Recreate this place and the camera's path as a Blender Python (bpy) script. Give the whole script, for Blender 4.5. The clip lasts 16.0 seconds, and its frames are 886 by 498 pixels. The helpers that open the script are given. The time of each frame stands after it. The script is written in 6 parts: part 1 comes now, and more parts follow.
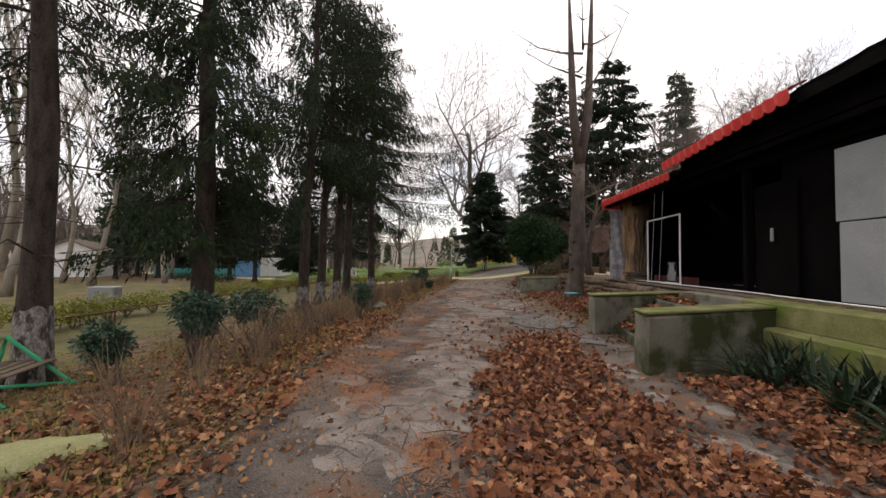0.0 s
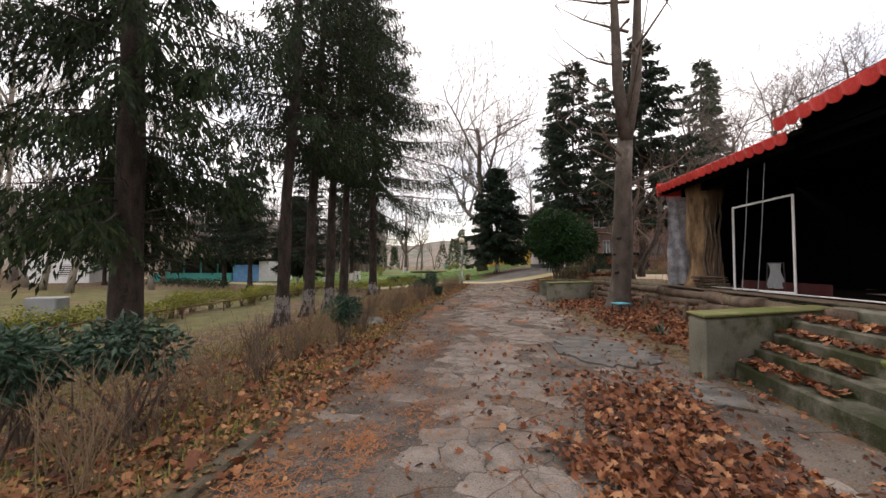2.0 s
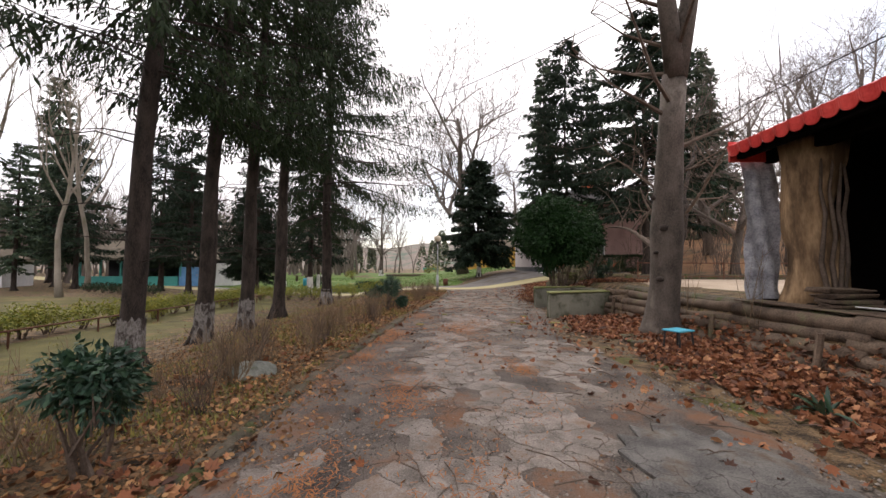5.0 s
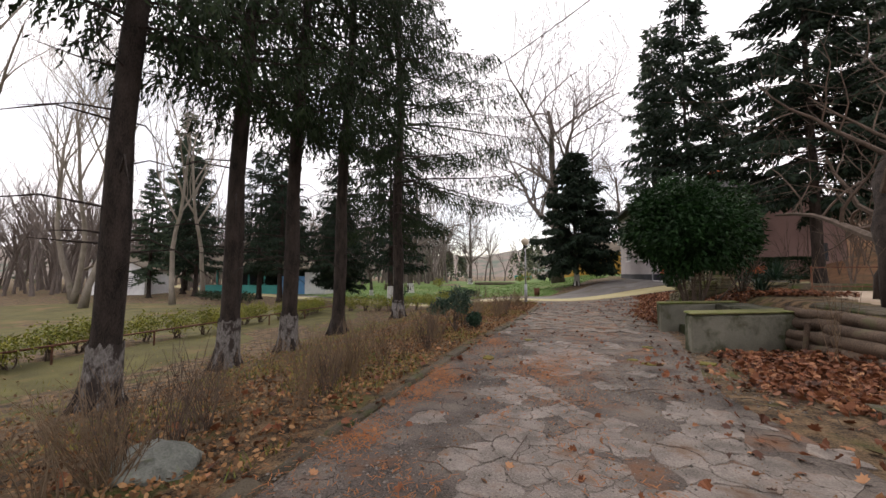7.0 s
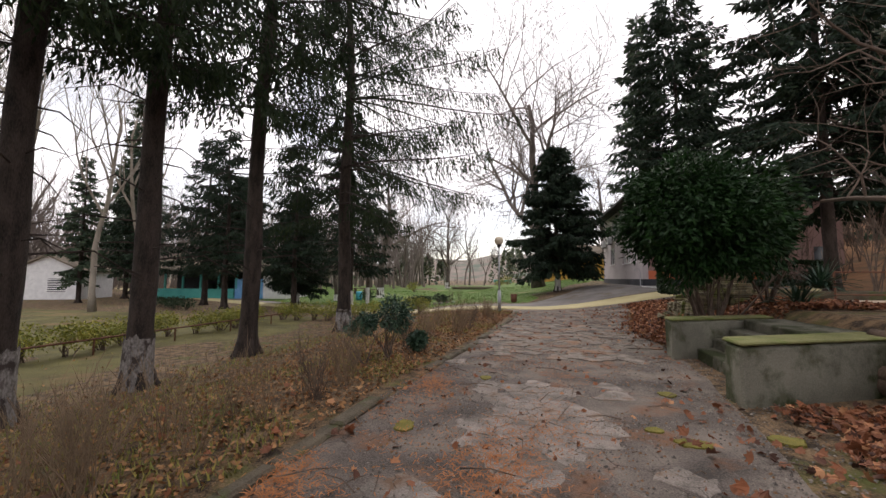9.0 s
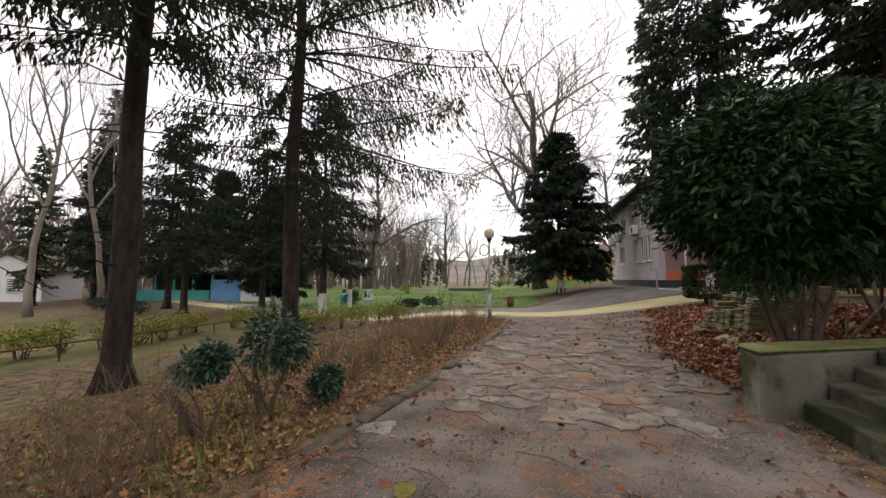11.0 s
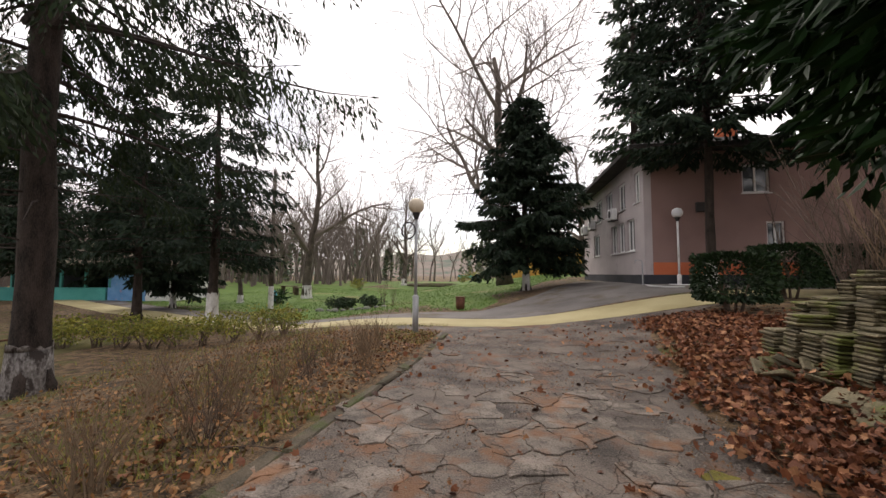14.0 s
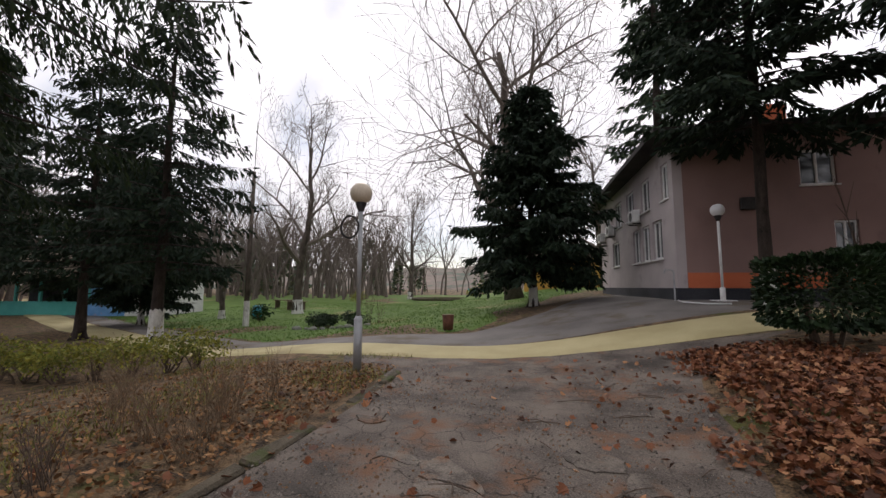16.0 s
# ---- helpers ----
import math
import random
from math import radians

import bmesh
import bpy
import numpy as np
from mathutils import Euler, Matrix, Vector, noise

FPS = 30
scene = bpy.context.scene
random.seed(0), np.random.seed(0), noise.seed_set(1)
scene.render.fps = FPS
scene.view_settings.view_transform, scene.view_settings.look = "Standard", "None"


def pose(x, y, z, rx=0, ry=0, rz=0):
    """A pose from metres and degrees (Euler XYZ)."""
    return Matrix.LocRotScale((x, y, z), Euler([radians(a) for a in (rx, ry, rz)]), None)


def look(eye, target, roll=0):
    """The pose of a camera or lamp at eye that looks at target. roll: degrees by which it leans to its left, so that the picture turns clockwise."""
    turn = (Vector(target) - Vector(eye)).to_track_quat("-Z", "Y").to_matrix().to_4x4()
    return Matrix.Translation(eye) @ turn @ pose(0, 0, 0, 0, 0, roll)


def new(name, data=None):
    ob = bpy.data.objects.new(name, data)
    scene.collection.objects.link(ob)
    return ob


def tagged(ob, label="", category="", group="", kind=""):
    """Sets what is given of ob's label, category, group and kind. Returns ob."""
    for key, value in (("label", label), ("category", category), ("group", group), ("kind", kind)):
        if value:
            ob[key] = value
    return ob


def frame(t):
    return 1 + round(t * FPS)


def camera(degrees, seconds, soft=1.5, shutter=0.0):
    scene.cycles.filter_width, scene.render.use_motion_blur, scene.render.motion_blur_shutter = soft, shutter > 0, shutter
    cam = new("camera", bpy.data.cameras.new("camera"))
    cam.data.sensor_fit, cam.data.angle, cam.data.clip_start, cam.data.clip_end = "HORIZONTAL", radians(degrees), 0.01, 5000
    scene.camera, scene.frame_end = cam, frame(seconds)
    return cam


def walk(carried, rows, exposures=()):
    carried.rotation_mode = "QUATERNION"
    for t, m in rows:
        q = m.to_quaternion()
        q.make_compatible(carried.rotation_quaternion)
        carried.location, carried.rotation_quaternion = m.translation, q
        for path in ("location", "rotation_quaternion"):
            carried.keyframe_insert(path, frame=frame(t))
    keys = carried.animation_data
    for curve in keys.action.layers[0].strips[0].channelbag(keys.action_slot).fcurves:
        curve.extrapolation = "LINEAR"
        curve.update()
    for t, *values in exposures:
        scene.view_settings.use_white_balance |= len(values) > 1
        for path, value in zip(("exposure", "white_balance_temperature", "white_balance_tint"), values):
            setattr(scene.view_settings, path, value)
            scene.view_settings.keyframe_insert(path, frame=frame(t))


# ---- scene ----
cam = camera(98.0, 16.0)
PATH = [
    (0, (1.865, -0.001, 1.475), (1.761, 1.995, 1.538), 0.5),
    (0.5, (1.789, 0.695, 1.474), (1.631, 2.687, 1.562), 0.3),
    (1, (1.709, 1.399, 1.473), (1.479, 3.382, 1.589), 0.1),
    (1.5, (1.624, 2.12, 1.47), (1.412, 4.105, 1.58), -0.1),
    (2, (1.565, 2.859, 1.468), (1.422, 4.852, 1.545), 0.1),
    (2.5, (1.543, 3.591, 1.466), (1.463, 5.588, 1.516), 0.2),
    (3, (1.566, 4.303, 1.463), (1.508, 6.301, 1.519), 0.2),
    (3.5, (1.629, 5.02, 1.461), (1.657, 7.019, 1.51), 0.8),
    (4, (1.693, 5.726, 1.458), (1.71, 7.724, 1.543), 0.4),
    (4.2, (1.719, 6.01, 1.458), (1.73, 8.008, 1.544), 0.4),
    (6.3, (1.972, 9.029, 1.464), (1.679, 11.004, 1.572), 0.0),
    (6.5, (1.994, 9.32, 1.464), (1.64, 11.286, 1.573), 0.1),
    (7, (2.044, 10.06, 1.466), (1.521, 11.986, 1.598), -0.1),
    (7.5, (2.093, 10.813, 1.469), (1.551, 12.733, 1.604), -0.3),
    (8, (2.142, 11.577, 1.471), (1.605, 13.498, 1.621), -0.4),
    (8.5, (2.192, 12.345, 1.473), (1.711, 14.281, 1.622), -0.3),
    (9, (2.243, 13.112, 1.473), (1.807, 15.058, 1.624), 0.2),
    (9.2, (2.266, 13.423, 1.473), (1.848, 15.373, 1.62), 0.5),
    (11.3, (2.516, 16.728, 1.477), (2.062, 18.67, 1.632), 0.2),
    (11.5, (2.54, 17.048, 1.477), (2.092, 18.993, 1.613), 0.3),
    (12, (2.603, 17.859, 1.478), (2.154, 19.803, 1.604), 0.1),
    (12.5, (2.686, 18.678, 1.48), (2.238, 20.623, 1.607), 0.2),
    (13, (2.789, 19.501, 1.479), (2.35, 21.447, 1.618), 0.1),
    (13.5, (2.92, 20.323, 1.475), (2.528, 22.281, 1.593), 0.3),
    (14, (3.083, 21.134, 1.471), (2.771, 23.105, 1.599), 0.2),
    (14.5, (3.275, 21.923, 1.473), (3.072, 23.909, 1.6), 0.8),
    (15, (3.464, 22.665, 1.475), (3.336, 24.656, 1.62), 1.0),
    (15.5, (3.631, 23.348, 1.473), (3.392, 25.325, 1.654), 0.9),
    (16, (3.775, 23.995, 1.469), (3.376, 25.945, 1.665), 0.2),
]
walk(cam, [(t, look(eye, target, roll)) for t, eye, target, roll in PATH], exposures=[(0, 0.15, 6950, 12), (3.5, 0.6, 6850, 13), (6.5, 0.38, 6700, 13), (9, 0.28, 6700, 13), (12.5, 0.38, 6900, 13), (14.5, 0.36, 6900, 13), (16, -0.14, 6550, 13)])

# ---- world, sun ----
world = bpy.data.worlds.new("world")
scene.world = world
world.use_nodes = True
wn, wl = world.node_tree.nodes, world.node_tree.links
wn.clear()
sky = wn.new("ShaderNodeTexSky")
sky.sky_type, sky.sun_disc = "NISHITA", False
sky.sun_elevation, sky.sun_rotation = radians(38), radians(20)
tc = wn.new("ShaderNodeTexCoord")
cloud = wn.new("ShaderNodeTexNoise")
cloud.inputs["Scale"].default_value, cloud.inputs["Detail"].default_value = 2.2, 6.0
cramp = wn.new("ShaderNodeValToRGB")
cramp.color_ramp.elements[0].position, cramp.color_ramp.elements[1].position = 0.27, 0.5
cmix = wn.new("ShaderNodeMix")
cmix.data_type = "RGBA"
cmix.inputs[7].default_value = (10.6, 10.4, 10.8, 1)
wbg = wn.new("ShaderNodeBackground")
wbg.inputs["Strength"].default_value = 0.12
wout = wn.new("ShaderNodeOutputWorld")
wl.new(tc.outputs["Generated"], cloud.inputs["Vector"])
wl.new(cloud.outputs["Fac"], cramp.inputs["Fac"])
wl.new(cramp.outputs["Color"], cmix.inputs[0])
wl.new(sky.outputs["Color"], cmix.inputs[6])
wl.new(cmix.outputs[2], wbg.inputs["Color"])
wl.new(wbg.outputs[0], wout.inputs[0])
sun = new("sun", bpy.data.lights.new("sun", "SUN"))
sun.data.energy, sun.data.angle, sun.data.color = 1.3, radians(14), (1.0, 0.96, 0.9)
sun.rotation_euler = (radians(52), 0, radians(-160))


# ---- materials ----
def mat(name, a, b, rough=0.85, scale=3.0, fine=60.0, bump=0.3, dist=0.01, metal=0.0, c=None, cscale=0.7, cpos=0.55, island=None, spec=0.3, aniso=None, objrand=0.0, hard=0.0, crack=0.0):
    m = bpy.data.materials.new(name)
    m.use_nodes = True
    n, l = m.node_tree.nodes, m.node_tree.links
    bs = n["Principled BSDF"]
    geo = n.new("ShaderNodeNewGeometry")
    vec = geo.outputs["Position"]
    if aniso:
        mp = n.new("ShaderNodeMapping")
        mp.inputs["Scale"].default_value = aniso
        l.new(vec, mp.inputs["Vector"])
        vec = mp.outputs[0]
    n1 = n.new("ShaderNodeTexNoise")
    n1.inputs["Scale"].default_value, n1.inputs["Detail"].default_value = scale, 6
    n2 = n.new("ShaderNodeTexNoise")
    n2.inputs["Scale"].default_value, n2.inputs["Detail"].default_value = fine, 4
    l.new(vec, n1.inputs["Vector"]), l.new(vec, n2.inputs["Vector"])
    av = n.new("ShaderNodeMath")
    av.operation = "MULTIPLY_ADD"
    av.inputs[1].default_value, av.inputs[2].default_value = 0.45, 0.0
    l.new(n2.outputs["Fac"], av.inputs[0])
    ad = n.new("ShaderNodeMath")
    ad.operation = "MULTIPLY_ADD"
    ad.inputs[1].default_value = 0.6
    l.new(n1.outputs["Fac"], ad.inputs[0]), l.new(av.outputs[0], ad.inputs[2])
    rp = n.new("ShaderNodeValToRGB")
    rp.color_ramp.elements[0].position, rp.color_ramp.elements[1].position = 0.36 + hard, 0.68 - hard
    rp.color_ramp.elements[0].color, rp.color_ramp.elements[1].color = (*a, 1), (*b, 1)
    l.new(ad.outputs[0], rp.inputs["Fac"])
    col = rp.outputs["Color"]
    if c:
        n3 = n.new("ShaderNodeTexNoise")
        n3.inputs["Scale"].default_value, n3.inputs["Detail"].default_value, n3.inputs["Roughness"].default_value = cscale, 7, 0.65
        l.new(vec, n3.inputs["Vector"])
        r3 = n.new("ShaderNodeValToRGB")
        r3.color_ramp.elements[0].position, r3.color_ramp.elements[1].position = cpos, cpos + 0.12
        l.new(n3.outputs["Fac"], r3.inputs["Fac"])
        mx = n.new("ShaderNodeMix")
        mx.data_type = "RGBA"
        mx.inputs[7].default_value = (*c, 1)
        l.new(r3.outputs["Color"], mx.inputs[0]), l.new(col, mx.inputs[6])
        col = mx.outputs[2]
    if island:
        ri = n.new("ShaderNodeValToRGB")
        ri.color_ramp.interpolation = "CONSTANT"
        els = ri.color_ramp.elements
        for i, k in enumerate(island):
            e = els[i] if i < 2 else els.new(0.5)
            e.position, e.color = i / len(island), (*k, 1)
        l.new(geo.outputs["Random Per Island"], ri.inputs["Fac"])
        mx = n.new("ShaderNodeMix")
        mx.data_type, mx.blend_type = "RGBA", "MULTIPLY"
        mx.inputs[0].default_value = 1.0
        l.new(ri.outputs["Color"], mx.inputs[6]), l.new(col, mx.inputs[7])
        col = mx.outputs[2]
    if objrand:
        oi = n.new("ShaderNodeObjectInfo")
        mr = n.new("ShaderNodeMapRange")
        mr.inputs[3].default_value, mr.inputs[4].default_value = 1 - objrand, 1 + objrand
        l.new(oi.outputs["Random"], mr.inputs[0])
        hs = n.new("ShaderNodeHueSaturation")
        l.new(mr.outputs[0], hs.inputs["Value"]), l.new(col, hs.inputs["Color"])
        col = hs.outputs[0]
    if crack:
        wob = n.new("ShaderNodeVectorMath")
        wob.operation = "MULTIPLY_ADD"
        wob.inputs[1].default_value = (0.35, 0.35, 0.0)
        n4 = n.new("ShaderNodeTexNoise")
        n4.inputs["Scale"].default_value, n4.inputs["Detail"].default_value = 3.5, 5
        vo = n.new("ShaderNodeTexVoronoi")
        vo.feature, vo.voronoi_dimensions = "DISTANCE_TO_EDGE", "2D"
        vo.inputs["Scale"].default_value, vo.inputs["Randomness"].default_value = crack, 1.0
        r4 = n.new("ShaderNodeValToRGB")
        r4.color_ramp.elements[0].position, r4.color_ramp.elements[1].position = 0.006, 0.028
        r4.color_ramp.elements[0].color = (0.3, 0.27, 0.24, 1)
        n5 = n.new("ShaderNodeTexNoise")
        n5.inputs["Scale"].default_value, n5.inputs["Detail"].default_value = 1.1, 3
        r5 = n.new("ShaderNodeValToRGB")
        r5.color_ramp.elements[0].position, r5.color_ramp.elements[1].position = 0.46, 0.56
        l.new(vec, n5.inputs["Vector"]), l.new(n5.outputs["Fac"], r5.inputs["Fac"])
        mx = n.new("ShaderNodeMix")
        mx.data_type, mx.blend_type = "RGBA", "MULTIPLY"
        l.new(r5.outputs["Color"], mx.inputs[0])
        l.new(vec, n4.inputs["Vector"]), l.new(n4.outputs["Color"], wob.inputs[0]), l.new(vec, wob.inputs[2])
        l.new(wob.outputs[0], vo.inputs["Vector"]), l.new(vo.outputs["Distance"], r4.inputs["Fac"])
        l.new(col, mx.inputs[6]), l.new(r4.outputs["Color"], mx.inputs[7])
        col = mx.outputs[2]
    l.new(col, bs.inputs["Base Color"])
    bs.inputs["Roughness"].default_value, bs.inputs["Metallic"].default_value = rough, metal
    bs.inputs["Specular IOR Level"].default_value = spec
    if bump:
        bp = n.new("ShaderNodeBump")
        bp.inputs["Strength"].default_value, bp.inputs["Distance"].default_value = bump, dist
        l.new(ad.outputs[0], bp.inputs["Height"]), l.new(bp.outputs[0], bs.inputs["Normal"])
    return m


ONE = (1, 1, 1)
M_SOIL = mat("soil", (0.03, 0.021, 0.013), (0.2, 0.13, 0.07), 0.95, 5, 45, 1.0, 0.06, hard=0.07, c=(0.08, 0.085, 0.02), cscale=1.1, cpos=0.53)
M_LAWN = mat("lawn_soil", (0.055, 0.105, 0.018), (0.11, 0.18, 0.03), 0.95, 0.8, 50, 0.6, 0.03, c=(0.2, 0.18, 0.07), cscale=0.16, cpos=0.56)
M_ROUGH = mat("rough_grass_soil", (0.05, 0.045, 0.016), (0.14, 0.125, 0.04), 0.95, 1.3, 45, 0.8, 0.04, c=(0.2, 0.12, 0.06), cscale=0.35, cpos=0.55)
M_SAND = mat("sand", (0.33, 0.25, 0.18), (0.5, 0.4, 0.3), 0.95, 0.6, 60, 0.3, c=(0.26, 0.17, 0.1), cscale=0.4, cpos=0.6)
M_ROAD = mat("asphalt", (0.045, 0.037, 0.032), (0.185, 0.152, 0.127), 0.85, 1.6, 70, 1.0, 0.03, hard=0.05, c=(0.17, 0.088, 0.05), cscale=1.3, cpos=0.53, crack=3.0)
M_STONE = mat("paving_stone", (0.07, 0.058, 0.048), (0.22, 0.185, 0.155), 0.8, 5, 60, 1.0, 0.03, hard=0.05, c=(0.19, 0.1, 0.055), cscale=1.8, cpos=0.5, objrand=0.2, crack=4.0)
M_PATCH = mat("pale_asphalt", (0.13, 0.11, 0.094), (0.31, 0.265, 0.23), 0.8, 4, 70, 1.0, 0.03, c=(0.15, 0.09, 0.055), cscale=2, cpos=0.55, hard=0.05, objrand=0.1, crack=4.5)
M_PATCHD = mat("dark_asphalt", (0.05, 0.047, 0.044), (0.17, 0.158, 0.145), 0.7, 4, 70, 1.0, 0.03, c=(0.1, 0.07, 0.045), cscale=2.5, cpos=0.55, hard=0.05, crack=5.0)
M_MOSSP = mat("road_moss", (0.1, 0.09, 0.02), (0.2, 0.17, 0.035), 0.95, 8, 60, 1.0, 0.03)
M_PATH = mat("yellow_concrete", (0.33, 0.28, 0.14), (0.47, 0.41, 0.23), 0.85, 0.9, 50, 0.3, c=(0.28, 0.25, 0.18), cscale=0.5, cpos=0.6)
M_LANE = mat("lane_asphalt", (0.1, 0.09, 0.085), (0.2, 0.185, 0.17), 0.85, 0.8, 60, 0.4, c=(0.1, 0.075, 0.045), cscale=0.5, cpos=0.52)
M_KERB = mat("mossy_kerb", (0.04, 0.034, 0.024), (0.13, 0.105, 0.072), 0.9, 4, 60, 1.0, 0.03, c=(0.06, 0.075, 0.02), cscale=2.5, cpos=0.52)
M_CONC = mat("mossy_concrete", (0.09, 0.085, 0.065), (0.22, 0.21, 0.165), 0.85, 1.7, 70, 0.6, 0.015, c=(0.035, 0.042, 0.012), cscale=1.1, cpos=0.47)
M_STEP = mat("dark_mossy_step", (0.05, 0.046, 0.034), (0.16, 0.15, 0.115), 0.9, 2.5, 70, 0.8, 0.02, c=(0.03, 0.036, 0.012), cscale=1.6, cpos=0.46)
M_CONCTOP = mat("moss_cap", (0.1, 0.105, 0.035), (0.22, 0.21, 0.09), 0.95, 3, 70, 0.8, 0.02, c=(0.1, 0.13, 0.025), cscale=2, cpos=0.5)
M_BARK = mat("spruce_bark", (0.008, 0.006, 0.005), (0.062, 0.046, 0.038), 0.95, 5, 45, 1.0, 0.03, aniso=(1.6, 1.6, 0.5))
M_BARKG = mat("grey_bark", (0.045, 0.036, 0.03), (0.13, 0.105, 0.088), 0.9, 4, 40, 0.8, 0.02, aniso=(1, 1, 0.6), c=(0.17, 0.145, 0.12), cscale=2.2, cpos=0.58)
M_BARKP = mat("pale_bark", (0.14, 0.118, 0.094), (0.29, 0.255, 0.21), 0.9, 2.5, 40, 0.6, 0.02, aniso=(1, 1, 0.5), c=(0.16, 0.15, 0.1), cscale=1.5, cpos=0.56)
M_TWIG = mat("twig", (0.06, 0.043, 0.032), (0.15, 0.11, 0.085), 0.9, 5, 40, 0)
M_TWIGL = mat("twig_light", (0.12, 0.083, 0.052), (0.24, 0.17, 0.108), 0.9, 3, 40, 0)
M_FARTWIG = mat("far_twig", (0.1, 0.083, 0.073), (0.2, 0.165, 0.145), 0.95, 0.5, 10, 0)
M_LIME = mat("limewash", (0.42, 0.41, 0.39), (0.72, 0.71, 0.68), 0.9, 6, 40, 0.6, 0.02, aniso=(1, 1, 0.5), c=(0.13, 0.1, 0.08), cscale=4, cpos=0.55)
M_LIMEW = mat("worn_limewash", (0.11, 0.095, 0.085), (0.36, 0.34, 0.325), 0.95, 7, 40, 0.8, 0.03, aniso=(1, 1, 0.5), hard=0.03, c=(0.045, 0.035, 0.03), cscale=7, cpos=0.45)
GREENS = [(0.7, 0.8, 0.6), (1, 1, 1), (1.25, 1.2, 0.9), (0.85, 1.0, 0.9), (1.5, 1.35, 0.9)]
M_NEEDLE = mat("spruce_needles", (0.007, 0.014, 0.005), (0.022, 0.038, 0.012), 0.85, 1.2, 8, 0, island=GREENS)
M_FIR = mat("fir_needles", (0.007, 0.015, 0.01), (0.02, 0.036, 0.022), 0.85, 0.6, 6, 0, island=GREENS)
# fir needles again, paler and greyer: distance haze put into the colour
M_FIRHAZE = mat("hazed_fir_needles", (0.03, 0.05, 0.036), (0.07, 0.1, 0.07), 0.85, 0.6, 6, 0, island=GREENS)
M_LAUREL = mat("laurel_leaves", (0.004, 0.016, 0.004), (0.014, 0.048, 0.009), 0.6, 2, 10, 0, island=GREENS, spec=0.22)
M_BLUELEAF = mat("dark_shrub_leaves", (0.01, 0.034, 0.022), (0.03, 0.07, 0.042), 0.5, 3, 10, 0, island=GREENS, spec=0.5)
M_STRAP = mat("strap_leaves", (0.008, 0.018, 0.01), (0.025, 0.045, 0.022), 0.5, 3, 10, 0, island=GREENS)
M_HEDGE = mat("hedge_leaves", (0.12, 0.14, 0.024), (0.28, 0.26, 0.05), 0.7, 1.2, 10, 0, island=GREENS)
M_BOX = mat("clipped_leaves", (0.007, 0.02, 0.007), (0.018, 0.04, 0.012), 0.6, 2, 10, 0, island=GREENS)
# pale grey-green for the conifers on the horizon, haze mixed into their colour
M_FORESTHAZE = mat("hazed_conifer", (0.1, 0.12, 0.095), (0.15, 0.17, 0.13), 0.9, 0.3, 3, 0, island=GREENS)
M_GRASS = mat("grass_blades", (0.05, 0.105, 0.016), (0.1, 0.185, 0.03), 0.8, 0.7, 10, 0, island=GREENS)
M_DRYGRASS = mat("dry_grass", (0.13, 0.13, 0.03), (0.26, 0.22, 0.08), 0.9, 0.7, 10, 0, island=GREENS)
LEAFC = [(0.24, 0.085, 0.036), (0.15, 0.056, 0.028), (0.34, 0.15, 0.07), (0.1, 0.042, 0.025), (0.4, 0.2, 0.095), (0.2, 0.075, 0.034), (0.28, 0.11, 0.048), (0.13, 0.055, 0.03), (0.07, 0.033, 0.022), (0.22, 0.09, 0.045)]
M_LEAF = mat("fallen_leaf", (0.8, 0.8, 0.8), (1.1, 1.1, 1.1), 0.7, 4, 60, 0, island=LEAFC)
LEAFB = [(0.2, 0.1, 0.045), (0.3, 0.15, 0.06), (0.14, 0.075, 0.035), (0.36, 0.2, 0.09), (0.24, 0.14, 0.07)]
M_LEAFB = mat("old_leaf", (0.8, 0.8, 0.8), (1.1, 1.1, 1.1), 0.85, 4, 60, 0, island=LEAFB)
M_PINE = mat("fallen_needles", (0.25, 0.092, 0.034), (0.4, 0.17, 0.066), 0.9, 6, 60, 0)
M_GRAVEL = mat("grit", (0.8, 0.8, 0.8), (1.1, 1.1, 1.1), 0.9, 4, 60, 0, island=[(0.16, 0.14, 0.12), (0.09, 0.08, 0.07), (0.24, 0.21, 0.18), (0.19, 0.11, 0.06)])
M_RED = mat("red_plastic", (0.5, 0.03, 0.03), (0.72, 0.08, 0.065), 0.45, 2, 30, 0.15, c=(0.62, 0.2, 0.16), cscale=1.5, cpos=0.6)
# dark hut timber and floor, with the interior's shade put into the near-black colour
M_BLACK = mat("shade_dark_boards", (0.002, 0.002, 0.002), (0.006, 0.005, 0.005), 0.95, 2, 30, 0.4, spec=0.03)
M_BLACKFLOOR = mat("shade_dark_floor", (0.004, 0.003, 0.003), (0.012, 0.009, 0.008), 0.95, 2, 30, 0.4, spec=0.03)
M_ROOFD = mat("dark_roofing", (0.015, 0.014, 0.014), (0.05, 0.045, 0.042), 0.8, 1.5, 30, 0.4)
M_GREYP = mat("grey_painted_metal", (0.2, 0.21, 0.22), (0.3, 0.31, 0.32), 0.6, 1.5, 50, 0.2, c=(0.14, 0.14, 0.14), cscale=1.2, cpos=0.6)
M_WHITE = mat("white_paint", (0.6, 0.6, 0.6), (0.78, 0.78, 0.77), 0.6, 3, 40, 0.1, c=(0.45, 0.44, 0.42), cscale=1.3, cpos=0.62)
M_HWHITE = mat("house_white_render", (0.36, 0.32, 0.32), (0.47, 0.42, 0.42), 0.9, 0.8, 60, 0.2, c=(0.3, 0.26, 0.26), cscale=0.7, cpos=0.58)
M_HPINK = mat("house_pink_render", (0.22, 0.14, 0.125), (0.3, 0.195, 0.175), 0.9, 0.7, 60, 0.2, c=(0.18, 0.115, 0.1), cscale=0.5, cpos=0.58)
